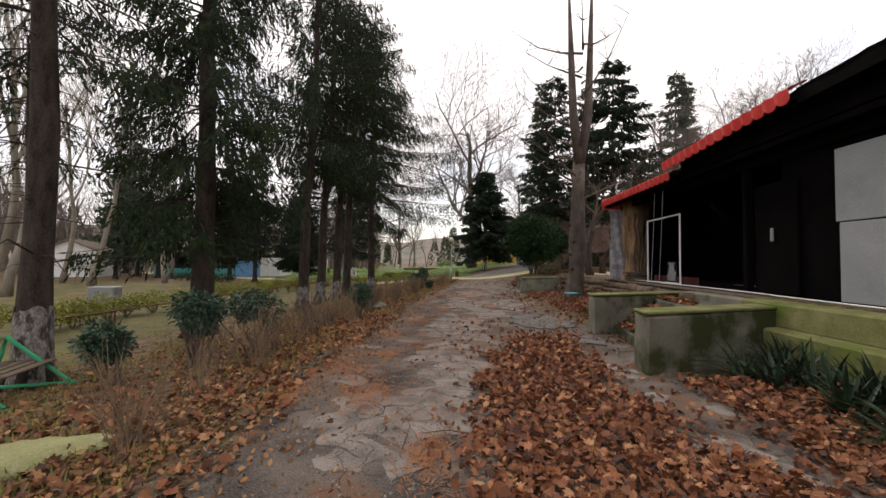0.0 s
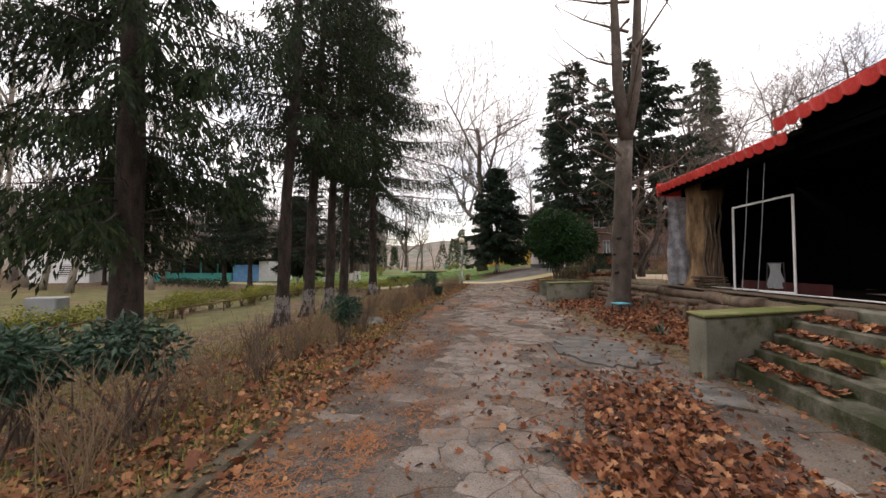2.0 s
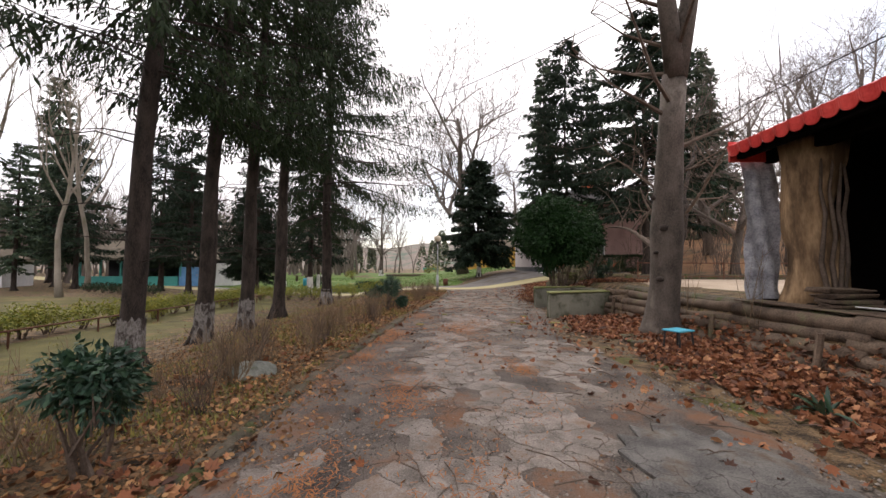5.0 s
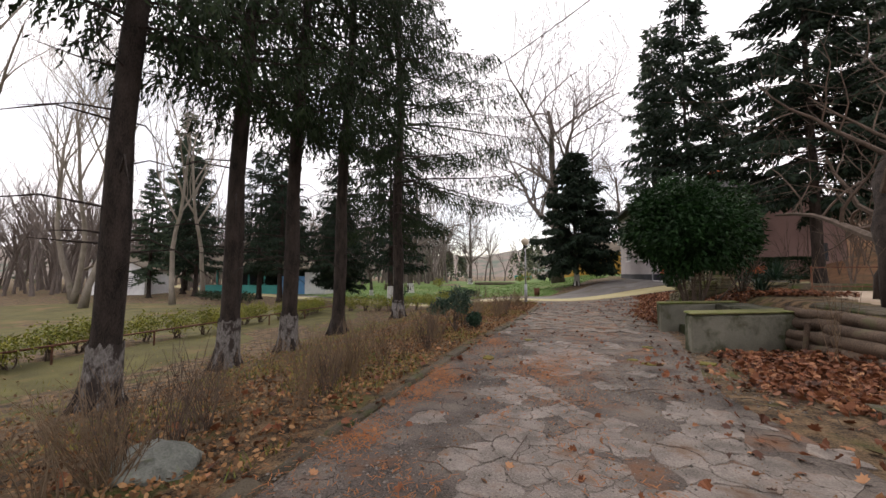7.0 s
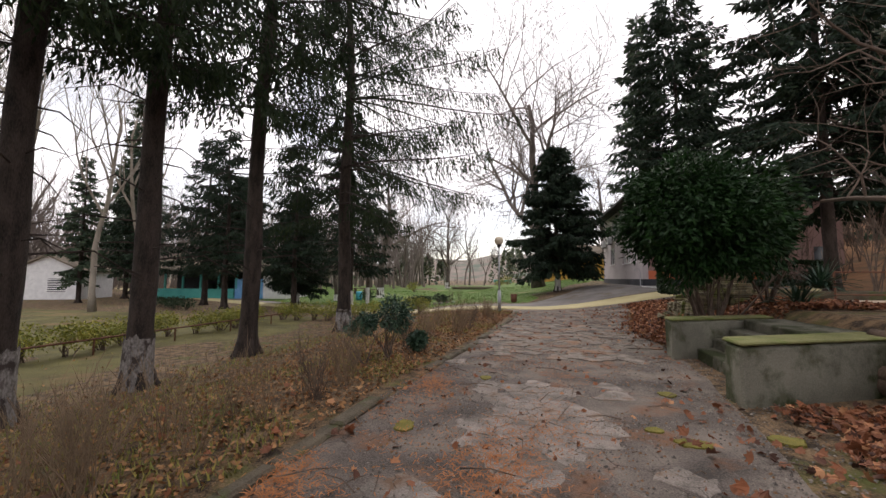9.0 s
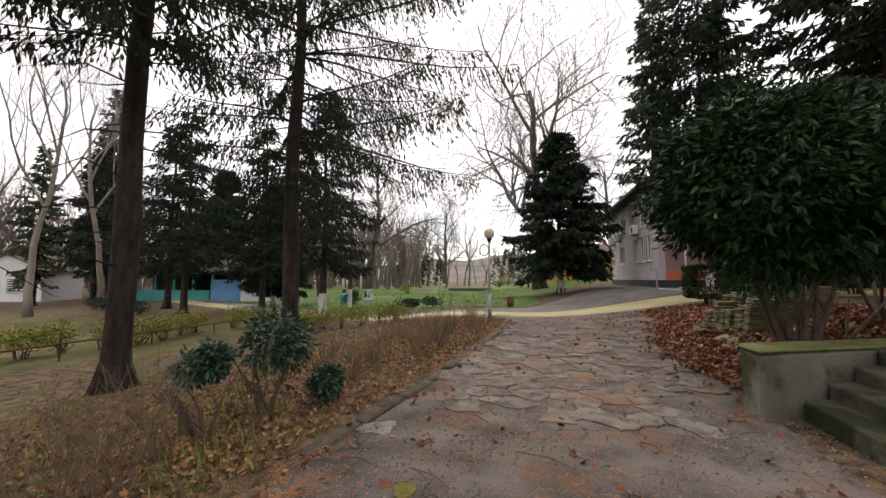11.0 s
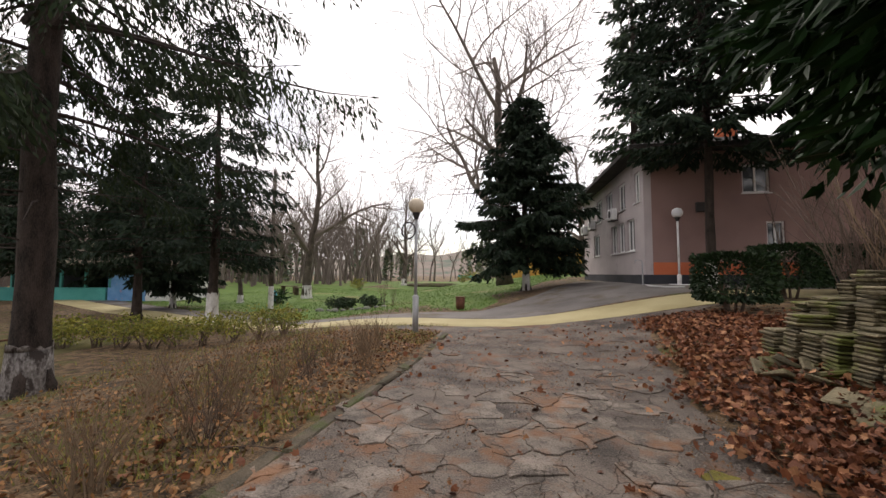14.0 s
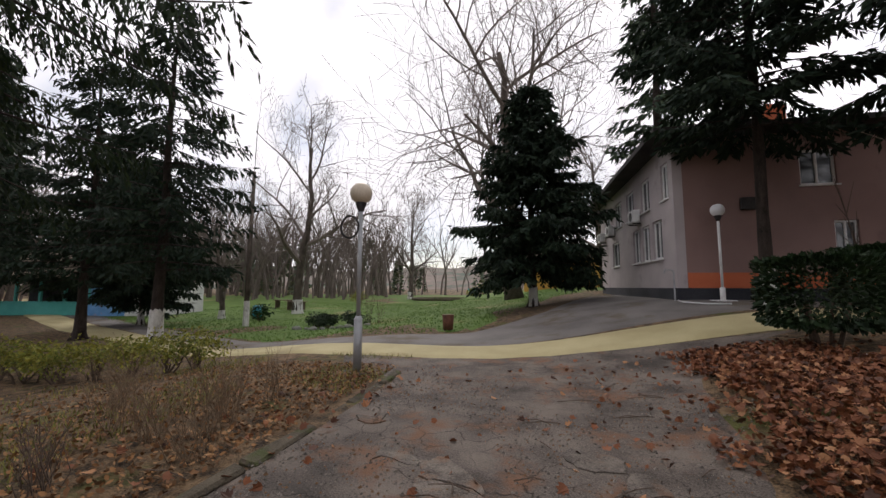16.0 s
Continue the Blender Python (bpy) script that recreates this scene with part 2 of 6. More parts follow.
M_HORANGE = mat("house_orange_band", (0.45, 0.11, 0.05), (0.6, 0.18, 0.085), 0.9, 1, 60, 0.2)
M_PLINTH = mat("dark_plinth", (0.02, 0.022, 0.03), (0.05, 0.052, 0.06), 0.8, 1, 40, 0.3)
M_GLASS = mat("window_glass", (0.03, 0.035, 0.04), (0.06, 0.07, 0.08), 0.08, 0.6, 5, 0, spec=0.8)
M_METAL = mat("lamp_metal", (0.3, 0.31, 0.32), (0.42, 0.43, 0.44), 0.5, 4, 60, 0.1, metal=0.4)
M_GLOBE = mat("lamp_globe", (0.48, 0.4, 0.3), (0.66, 0.58, 0.46), 0.35, 3, 30, 0.05)
M_GLOBEW = mat("lamp_globe_white", (0.6, 0.6, 0.62), (0.75, 0.75, 0.77), 0.35, 3, 30, 0.05)
M_DARK = mat("dark_metal", (0.02, 0.02, 0.02), (0.05, 0.045, 0.045), 0.6, 6, 50, 0.1)
M_RUST = mat("rusty_metal", (0.07, 0.03, 0.02), (0.16, 0.07, 0.04), 0.85, 6, 50, 0.3)
M_LOG = mat("old_log", (0.045, 0.03, 0.022), (0.17, 0.12, 0.085), 0.9, 3, 40, 0.8, 0.02, c=(0.1, 0.1, 0.05), cscale=1.5, cpos=0.56)
M_TAN = mat("bare_trunk_wood", (0.2, 0.12, 0.06), (0.42, 0.28, 0.16), 0.85, 2.5, 30, 0.6, 0.02, aniso=(1, 1, 0.3), c=(0.09, 0.055, 0.03), cscale=1.2, cpos=0.53)
M_FOIL = mat("grey_plastic_sheet", (0.16, 0.16, 0.18), (0.5, 0.5, 0.53), 0.35, 6, 30, 0.6, 0.03)
M_TILE = mat("mossy_tile", (0.05, 0.045, 0.026), (0.21, 0.175, 0.11), 0.9, 4, 50, 0.8, 0.015, c=(0.085, 0.095, 0.022), cscale=2.2, cpos=0.5, objrand=0.45)
M_TEAL = mat("teal_paint", (0.05, 0.3, 0.27), (0.1, 0.42, 0.38), 0.7, 1, 30, 0.2)
M_BLUE = mat("blue_paint", (0.1, 0.28, 0.55), (0.2, 0.42, 0.7), 0.7, 2, 30, 0.2, c=(0.6, 0.3, 0.3), cscale=1.6, cpos=0.6)
M_GREENP = mat("green_paint", (0.01, 0.2, 0.09), (0.03, 0.32, 0.15), 0.5, 3, 40, 0.2)
M_ROOFT = mat("old_roof_tiles", (0.12, 0.1, 0.075), (0.24, 0.2, 0.15), 0.9, 1, 20, 0.5)
M_ROCK = mat("lichen_rock", (0.1, 0.105, 0.09), (0.25, 0.255, 0.22), 0.9, 2.5, 50, 0.8, 0.02, c=(0.14, 0.17, 0.07), cscale=3, cpos=0.56)
M_ROCKY = mat("yellow_lichen_rock", (0.2, 0.2, 0.1), (0.36, 0.35, 0.16), 0.9, 2.5, 50, 0.8, 0.02, c=(0.42, 0.42, 0.38), cscale=2, cpos=0.58)
M_CYAN = mat("cyan_plastic", (0.03, 0.3, 0.42), (0.08, 0.42, 0.55), 0.5, 4, 40, 0.1)
M_ORANGE = mat("ochre_render", (0.5, 0.28, 0.06), (0.62, 0.38, 0.1), 0.9, 1, 30, 0.2)
M_HILL = mat("far_hill", (0.1, 0.085, 0.075), (0.24, 0.19, 0.155), 1.0, 0.12, 0.6, 0, c=(0.07, 0.095, 0.07), cscale=0.06, cpos=0.5)
M_BANK = mat("leafy_bank", (0.16, 0.085, 0.045), (0.3, 0.16, 0.08), 0.95, 1.2, 30, 0.6, 0.03, c=(0.1, 0.08, 0.045), cscale=0.4, cpos=0.52)


# ---- mesh building ----
class MB:
    def __init__(self):
        self.v, self.f = [], []

    def add(self, vs, fs):
        o = len(self.v)
        self.v.extend(vs)
        self.f.extend([tuple(i + o for i in f) for f in fs])
        return self

    def box(self, x0, x1, y0, y1, z0, z1, bev=0.012, m=None, jit=0.0, rng=None):
        b = min(bev, (x1 - x0) / 3, (y1 - y0) / 3, (z1 - z0) / 3)
        vs, key = [], {}
        for sx in (0, 1):
            for sy in (0, 1):
                for sz in (0, 1):
                    p = [(x0, x1)[sx], (y0, y1)[sy], (z0, z1)[sz]]
                    d = [b * (1 - 2 * s) for s in (sx, sy, sz)]
                    if jit:
                        p = [q + rng.uniform(-jit, jit) for q in p]
                    for ax in range(3):
                        q = [p[i] + (d[i] if i != ax else 0) for i in range(3)]
                        key[sx, sy, sz, ax] = len(vs)
                        vs.append(Vector(q))
        k = key
        fs = []
        for ax in range(3):
            o = [i for i in range(3) if i != ax]
            for s in (0, 1):
                loop = []
                for u, w in ((0, 0), (1, 0), (1, 1), (0, 1)):
                    c = [0, 0, 0]
                    c[ax], c[o[0]], c[o[1]] = s, u, w
                    loop.append(k[c[0], c[1], c[2], ax])
                flip = (s == 0) != (ax == 1)
                fs.append(tuple(reversed(loop)) if flip else tuple(loop))
            for u in (0, 1):
                for w in (0, 1):
                    c0, c1 = [0, 0, 0], [0, 0, 0]
                    c0[o[0]] = c1[o[0]] = u
                    c0[o[1]] = c1[o[1]] = w
                    c1[ax] = 1
                    loop = (k[(*c0, o[0])], k[(*c1, o[0])], k[(*c1, o[1])], k[(*c0, o[1])])
                    fs.append(loop)
        for c in [(a, b2, e) for a in (0, 1) for b2 in (0, 1) for e in (0, 1)]:
            fs.append((k[(*c, 0)], k[(*c, 1)], k[(*c, 2)]))
        if m:
            vs = [m @ q for q in vs]
        return self.add([tuple(q) for q in vs], fs)

    def tube(self, pts, rad, n=6, cap=True):
        pts = [Vector(p) for p in pts]
        vs, fs = [], []
        ref = Vector((0.31, 0.17, 0.93)) if abs((pts[-1] - pts[0]).normalized().z) < 0.85 else Vector((1, 0.1, 0))
        for i, p in enumerate(pts):
            d = (pts[min(i + 1, len(pts) - 1)] - pts[max(i - 1, 0)]).normalized()
            a = d.cross(ref).normalized()
            b = d.cross(a)
            r = rad[i] if hasattr(rad, "__len__") else rad
            for j in range(n):
                w = 2 * math.pi * j / n
                vs.append(tuple(p + (a * math.cos(w) + b * math.sin(w)) * r))
        for i in range(len(pts) - 1):
            for j in range(n):
                fs.append((i * n + j, (i + 1) * n + j, (i + 1) * n + (j + 1) % n, i * n + (j + 1) % n))
        if cap:
            fs.append(tuple(range(n)))
            fs.append(tuple(reversed(range((len(pts) - 1) * n, len(pts) * n))))
        return self.add(vs, fs)

    def ball(self, c, r, seg=16, rings=10, squash=1.0, z0=-1.0):
        vs, fs = [], []
        for i in range(rings + 1):
            z = z0 + (1 - z0) * i / rings
            q = math.sqrt(max(0, 1 - z * z)) if abs(z) < 1 else 0.02
            vs += [(c[0] + r * q * math.cos(2 * math.pi * j / seg), c[1] + r * q * math.sin(2 * math.pi * j / seg), c[2] + r * z * squash) for j in range(seg)]
        for i in range(rings):
            for j in range(seg):
                fs.append((i * seg + j, i * seg + (j + 1) % seg, (i + 1) * seg + (j + 1) % seg, (i + 1) * seg + j))
        return self.add(vs, fs)

    def mesh(self, name, material, smooth=False):
        me = bpy.data.meshes.new(name)
        me.from_pydata(self.v, [], self.f)
        me.materials.append(material)
        if smooth:
            me.polygons.foreach_set("use_smooth", [True] * len(me.polygons))
        me.update()
        return me


def part(name, mb, material, parent=None, label="", smooth=False):
    ob = new(name, mb.mesh(name, material, smooth))
    if parent:
        ob.parent = parent
    return tagged(ob, label)


def thing(name, label, category, group="", at=(0, 0, 0), rz=0):
    ob = new(name)
    ob.empty_display_size = 0.1
    ob.matrix_basis = pose(*at, 0, 0, rz)
    return tagged(ob, label, category, group)


def solid(name, mb, material, label="", category="", group="", kind="", smooth=False):
    return tagged(new(name, mb.mesh(name, material, smooth)), label, category, group, kind)


def ss(a, b, x):
    k = min(1, max(0, (x - a) / (b - a)))
    return k * k * (3 - 2 * k)


def ip(x, xs, ys):
    return float(np.interp(x, xs, ys))


def gz(x, y):
    """Height of the ground."""
    a = ip(y, (22, 26, 31, 38, 43), (6.5, 5.4, 3.2, 1, -1))
    b = ip(y, (22, 26, 31, 38), (7.2, 8.8, 11.5, 9.2))
    h = ip(y, (22, 29, 33, 37), (0.88, 0.82, 0.86, 1.05)) * ss(a, b, x)
    h -= 0.6 * ss(0.2, -6.5, x) if x < 0.2 else 0
    h += 0.55 * ss(44, 75, y)
    d = math.hypot(x - 2, y - 20)
    h += 3.0 * ss(24, 60, x) * ss(-10, 10, y)
    return h + 0.035 * noise.noise((x * 0.35, y * 0.35, 0)) * ss(3, 8, abs(x - 2.4)) - 0.4 * ss(200, 700, d)


def kerb_x(y):
    return ip(y, (-20, 3.3, 5.5, 7.7, 9, 12, 15.8, 18.3, 21.6, 24.2, 27.5, 30.6), (0.9, -0.18, -0.37, -0.2, -0.08, -0.08, 0.2, 0.42, 0.9, 1.2, 1.5, 1.62))


def road_x(y):
    return ip(y, (-20, 2, 8, 13, 15.7, 17.7, 20, 22.3, 26, 28.5, 31), (5.0, 5.0, 4.95, 4.6, 4.2, 4.6, 5.0, 5.25, 5.3, 5.9, 6.6))


def sheet(name, rows, lift, material, kind="structure", label=""):
    """Rows of (left x, left y, right x, right y) draped on the ground."""
    mb, nx = MB(), 10
    for x0, y0, x1, y1 in rows:
        for i in range(nx + 1):
            k = i / nx
            x, y = x0 + (x1 - x0) * k, y0 + (y1 - y0) * k
            e = 0.0 if 0 < i < nx else -lift * 1.6
            mb.v.append((x, y, gz(x, y) + lift + e))
    for r in range(len(rows) - 1):
        for i in range(nx):
            a = r * (nx + 1) + i
            mb.f.append((a, a + 1, a + nx + 2, a + nx + 1))
    return solid(name, mb, material, label, "", "", kind, True)


# ---- ground ----
def axis(lo, hi, fine):
    out, x, s = [], lo, fine
    while x < hi:
        out.append(x)
        x += fine
    out.append(hi)
    s, u = fine, hi
    while u < 1600:
        s *= 1.35
        u += s
        out.append(u)
    s, u = fine, lo
    while u > -1600:
        s *= 1.35
        u -= s
        out.insert(0, u)
    return out


gx, gy = axis(-14, 16, 0.25), axis(-4, 50, 0.4)
mb = MB()
for y in gy:
    for x in gx:
        mb.v.append((x, y, gz(x, y)))
for j in range(len(gy) - 1):
    for i in range(len(gx) - 1):
        a = j * len(gx) + i
        mb.f.append((a, a + 1, a + len(gx) + 1, a + len(gx)))
ground = solid("ground", mb, M_SOIL, "brown soil with thin moss and leaf litter", "ground", "", "structure", True)
rows = []
for i in range(60):
    x = -44 + i * 1.0
    y0 = ip(x, (-44, -17, -6, -0.5, 2, 6, 15), (54, 41, 36.6, 35.3, 36.5, 50, 60))
    rows.append((x, 96, x, y0))
sheet("lawn", rows, 0.02, M_LAWN, label="short green lawn with worn yellowish patches")
rng = random.Random(4)
rows = [(kerb_x(y), y, road_x(y) + 0.12 * noise.noise((y * 1.3, 0, 5)), y) for y in [i * 0.4 - 18 for i in range(121)]]
rows.append((0.2, 31.0, 7.2, 31.0))
rows.append((-0.5, 31.7, 8.5, 31.9))
rows.append((-0.8, 32.2, 9.5, 32.4))
sheet("road", rows, 0.012, M_ROAD, label="cracked old asphalt lane with orange needle litter")
NEAR = ((-60, 60), (-43, 51), (-17.3, 38.1), (-3.9, 33.1), (-0.4, 31.9), (2, 31.8), (5.7, 32.3), (8.7, 32.5), (14, 33.6), (30, 38))
FAR = ((-58, 62), (-42, 52.6), (-17, 39.9), (-5.7, 35.0), (-0.8, 33.6), (2, 33.5), (6.1, 34.2), (8.8, 34.5), (14, 35.6), (30, 40))
FAR2 = ((-58, 64), (-42, 54.6), (-17, 41.6), (-5.9, 36.7), (-0.9, 35.2), (2, 36.4), (4.6, 40), (7.5, 47), (9.5, 47), (12, 46))


def resample(line, n):
    ln = [0]
    for p, q in zip(line, line[1:]):
        ln.append(ln[-1] + math.dist(p, q))
    return [(ip(ln[-1] * i / n, ln, [p[0] for p in line]), ip(ln[-1] * i / n, ln, [p[1] for p in line])) for i in range(n + 1)]


def between(p, q, n=14):
    out = []
    for (a, b), (c, d) in zip(zip(p, p[1:]), zip(q, q[1:])):
        for i in range(n):
            k = i / n
            out.append((a[0] + (b[0] - a[0]) * k, a[1] + (b[1] - a[1]) * k, c[0] + (d[0] - c[0]) * k, c[1] + (d[1] - c[1]) * k))
    out.append((*p[-1], *q[-1]))
    return out


sheet("footpath", between(FAR, NEAR), 0.05, M_PATH, label="yellowish concrete footpath with worn edges")
sheet("side_lane", between(FAR2, FAR), 0.024, M_LANE, label="dark patched asphalt beside the footpath")
rows = [(6.9 if y < 19 else 7.3, y, 30, y) for y in [i * 0.6 - 6 for i in range(59)]]
sheet("yard", rows, 0.015, M_SAND, label="pale sandy yard")
rows = [(-34, y, -6.3 + 0.6 * noise.noise((y * 0.4, 2, 0)), y) for y in [i * 0.5 + 4 for i in range(56)]]
sheet("rough_grass", rows, 0.012, M_ROUGH, label="thin yellowish-green grass under the trees")


# ---- stairs, retaining walls, terrace ----
def stairs(x, y, rz, far, run, top, group, label):
    """Two cheek walls, with steps between them; the second stands at (x, y) + far, and the walls run at rz degrees."""
    r = random.Random(int(x * 100))
    u = Vector((math.cos(radians(rz)), math.sin(radians(rz)), 0))
    v = Vector((far[0], far[1], 0))
    gap = v.length
    v /= gap
    skew = Matrix(((u.x, v.x, 0, 0), (u.y, v.y, 0, 0), (0, 0, 1, 0), (0, 0, 0, 1)))
    for k in range(2):
        c = thing("cheek_wall", label + ("" if k else " with a chipped corner"), "low wall", group, at=(x + far[0] * k, y + far[1] * k, 0))
        part("wall", MB().box(0, run, -0.24, 0.24, -0.15, top, 0.035, skew, 0.018, r), M_CONC, c)
        part("cap", MB().box(-0.012, run + 0.01, -0.252, 0.252, top + 0.003, top + 0.045, 0.015, skew, 0.008, r), M_CONCTOP, c, "moss-covered cap")
    st = thing("steps", "worn concrete steps scattered with dry leaves", "stairs", group, at=(x, y, 0))
    n = 4
    for i in range(n):
        part("step", MB().box(0.5 + i * 0.36, 0.5 + (i + 1) * 0.36 + (0.75 if i == n - 1 else 0.06), 0.26, gap - 0.26, -0.1 + i * 0.17, 0.03 + (i + 1) * 0.17, 0.02, skew, 0.006, r), M_STEP, st)
    return skew


SKEW = stairs(4.28, 5.42, 22, (0.25, 2.8), 2.75, 0.78, "stairs to the hut terrace", "mossy grey concrete cheek wall of a stair")
stairs(4.62, 18.5, 24, (0.18, 2.75), 2.3, 0.7, "stairs by the laurel bush", "low mossy concrete cheek wall of a stair")
rng = random.Random(8)
terr = MB().box(6.75, 12.2, -6, 8.85, 0.2, 0.86, 0.03).box(7.12, 12.2, 8.852, 12.4, 0.2, 0.86, 0.03)
solid("terrace_floor", terr, M_CONC, "mossy concrete terrace slab", "terrace", "", "structure")
terr = MB().box(6.35, 6.85, -6, 6.4, -0.1, 0.52, 0.03, jit=0.01, rng=rng)
solid("terrace_ledge", terr, M_CONCTOP, "lower mossy concrete ledge of the terrace", "terrace", "", "structure")
terr = MB().box(6.62, 6.95, -6, 6.9, 0.5, 0.89, 0.03, jit=0.01, rng=rng)
solid("terrace_edge", terr, M_CONCTOP, "mossy concrete terrace edging", "terrace", "", "structure")

log_wall = thing("log_wall", "retaining wall of stacked grey weathered logs", "retaining wall")
LW = ((6.7, 8.55), (6.84, 10.3), (7.0, 12.1), (7.0, 14.2), (6.95, 16.5), (6.85, 18.2), (6.75, 19.4))
for course in range(4):
    for a, b in zip(LW, LW[1:]):
        r = rng.uniform(0.09, 0.13)
        off = -0.09 * (3 - course) + rng.uniform(-0.04, 0.04)
        z = 0.1 + course * 0.21 + rng.uniform(-0.03, 0.03)
        pts = []
        for i in range(7):
            k = -0.06 + 1.12 * i / 6
            pts.append((a[0] + (b[0] - a[0]) * k + off + rng.uniform(-0.02, 0.02), a[1] + (b[1] - a[1]) * k, z + rng.uniform(-0.02, 0.02) + 0.03 * math.sin(k * 3 + course)))
        part("log", MB().tube(pts, [r * rng.uniform(0.9, 1.1) for _ in pts], 9), M_LOG, log_wall, smooth=True)
for a in LW[1:-1]:
    part("stake", MB().tube([(a[0] - 0.42, a[1] + 0.3, -0.1), (a[0] - 0.34, a[1] + 0.28, 0.6)], 0.045, 7), M_LOG, log_wall)
mb = MB().box(7.12, 7.5, 12.45, 19.6, 0.3, 0.88, 0.05, jit=0.03, rng=rng)
solid("bank_edging", mb, M_KERB, "earth and stone edging above the log wall", "edging", "", "structure")
mb = MB()
for i in range(3):
    mb.box(5.15 + i * 0.06, 5.7, 14.35 + i * 0.33, 14.63 + i * 0.33, -0.05, 0.08, 0.02, jit=0.03, rng=rng)
    solid("stone_slab", mb, M_KERB, "broken mossy edging slab on the ground", "slab", "slabs by the road")
    mb = MB()

# ---- hut ----
hut = thing("hut", "open timber hut with red scalloped eaves, interior shade in near-black boards", "hut")
# boards, ceiling and floor carry the shade under the roof in their colour
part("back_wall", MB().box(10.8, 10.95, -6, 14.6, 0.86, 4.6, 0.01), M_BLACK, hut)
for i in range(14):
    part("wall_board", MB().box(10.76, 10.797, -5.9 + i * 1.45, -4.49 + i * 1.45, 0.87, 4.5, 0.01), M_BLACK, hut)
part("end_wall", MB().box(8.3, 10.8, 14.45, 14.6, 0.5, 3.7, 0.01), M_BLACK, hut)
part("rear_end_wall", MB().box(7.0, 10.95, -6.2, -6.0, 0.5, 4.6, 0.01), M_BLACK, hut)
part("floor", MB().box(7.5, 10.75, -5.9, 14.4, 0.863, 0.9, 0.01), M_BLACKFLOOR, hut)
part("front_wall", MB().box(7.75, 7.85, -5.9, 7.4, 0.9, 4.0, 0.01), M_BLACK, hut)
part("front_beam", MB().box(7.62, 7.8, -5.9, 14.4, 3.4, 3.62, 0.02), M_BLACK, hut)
part("door_panel", MB().box(7.68, 7.745, 7.0, 8.0, 0.92, 3.0, 0.015), M_BLACK, hut, "near-black plank door")
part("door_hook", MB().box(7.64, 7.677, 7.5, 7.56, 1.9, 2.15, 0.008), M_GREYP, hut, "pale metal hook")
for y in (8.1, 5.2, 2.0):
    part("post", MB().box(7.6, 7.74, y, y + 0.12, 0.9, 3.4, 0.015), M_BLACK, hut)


def roof(x0, x1, y0, y1, z0, z1, name, dz=0.0):
    mb = MB()
    n = 80
    for i in range(n + 1):
        y = y0 + (y1 - y0) * i / n
        w = 0.02 * math.cos(i * math.pi / 2)
        e = dz * i / n
        for x, z in ((x0, z0), (x0 + 0.5, z0 + 0.12), ((x0 + x1) / 2, (z0 + z1) / 2), (x1, z1)):
            mb.v.append((x, y, z + w + e))
        for x, z in ((x0, z0), (x0 + 0.5, z0 + 0.12), ((x0 + x1) / 2, (z0 + z1) / 2), (x1, z1)):
            mb.v.append((x, y, z + w + e - 0.04))
    for i in range(n):
        a = i * 8
        for k in range(3):
            mb.f.append((a + k, a + 8 + k, a + 9 + k, a + 1 + k))
            mb.f.append((a + 4 + k, a + 5 + k, a + 13 + k, a + 12 + k))
    return part(name, mb, M_ROOFD, hut)


def fascia(x, y0, y1, z, drop, n, name, dz=0.0):
    """A hanging red sheet with a scalloped lower edge."""
    mb = MB()
    for i in range(n * 8 + 1):
        y = y0 + (y1 - y0) * i / (n * 8)
        s = abs(math.sin(math.pi * i / 8))
        e = dz * i / (n * 8)
        o = 0.018 * math.sin(math.pi * i / 4)
        for k, (dx, dzz) in enumerate(((0.3, 0.13), (0.0, 0.0), (0.03, -drop + 0.07 * (1 - s)))):
            mb.v += [(x + dx + o, y, z + dzz + e), (x + dx + o + 0.012, y, z + dzz + e - 0.008)]
    for i in range(n * 8):
        a = i * 6
        for k in range(2):
            mb.f.append((a + 2 * k, a + 2 * k + 2, a + 2 * k + 8, a + 2 * k + 6))
            mb.f.append((a + 2 * k + 1, a + 2 * k + 7, a + 2 * k + 9, a + 2 * k + 3))
        mb.f.append((a + 4, a + 5, a + 11, a + 10))
    return part(name, mb, M_RED, hut, "red scalloped plastic eaves sheet")


roof(7.0, 11.2, 9.7, 14.35, 3.72, 4.75, "roof")
roof(6.98, 11.2, -6.3, 9.95, 4.74, 5.78, "roof", -0.74)
fascia(6.92, 9.75, 14.35, 3.74, 0.2, 18, "eaves_sheet", -0.04)
fascia(6.86, 6.15, 9.95, 4.21, 0.22, 15, "eaves_sheet", -0.21)
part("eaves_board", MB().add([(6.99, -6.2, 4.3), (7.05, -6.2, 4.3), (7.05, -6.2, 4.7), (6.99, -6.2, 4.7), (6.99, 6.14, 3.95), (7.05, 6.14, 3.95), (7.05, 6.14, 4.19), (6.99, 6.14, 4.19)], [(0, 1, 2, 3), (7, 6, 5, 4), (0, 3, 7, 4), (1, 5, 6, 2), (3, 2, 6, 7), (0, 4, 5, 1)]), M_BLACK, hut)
part("eaves_end", MB().box(6.95, 7.9, 14.34, 14.37, 3.42, 3.8, 0.01), M_RED, hut, "red sheet closing the eaves")
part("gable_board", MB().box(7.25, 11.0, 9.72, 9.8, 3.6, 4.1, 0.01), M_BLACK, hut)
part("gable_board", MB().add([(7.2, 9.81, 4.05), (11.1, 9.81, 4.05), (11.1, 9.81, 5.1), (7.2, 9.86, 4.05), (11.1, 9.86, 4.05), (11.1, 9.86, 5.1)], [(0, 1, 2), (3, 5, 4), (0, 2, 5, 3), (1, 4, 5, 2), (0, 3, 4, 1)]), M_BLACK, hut)
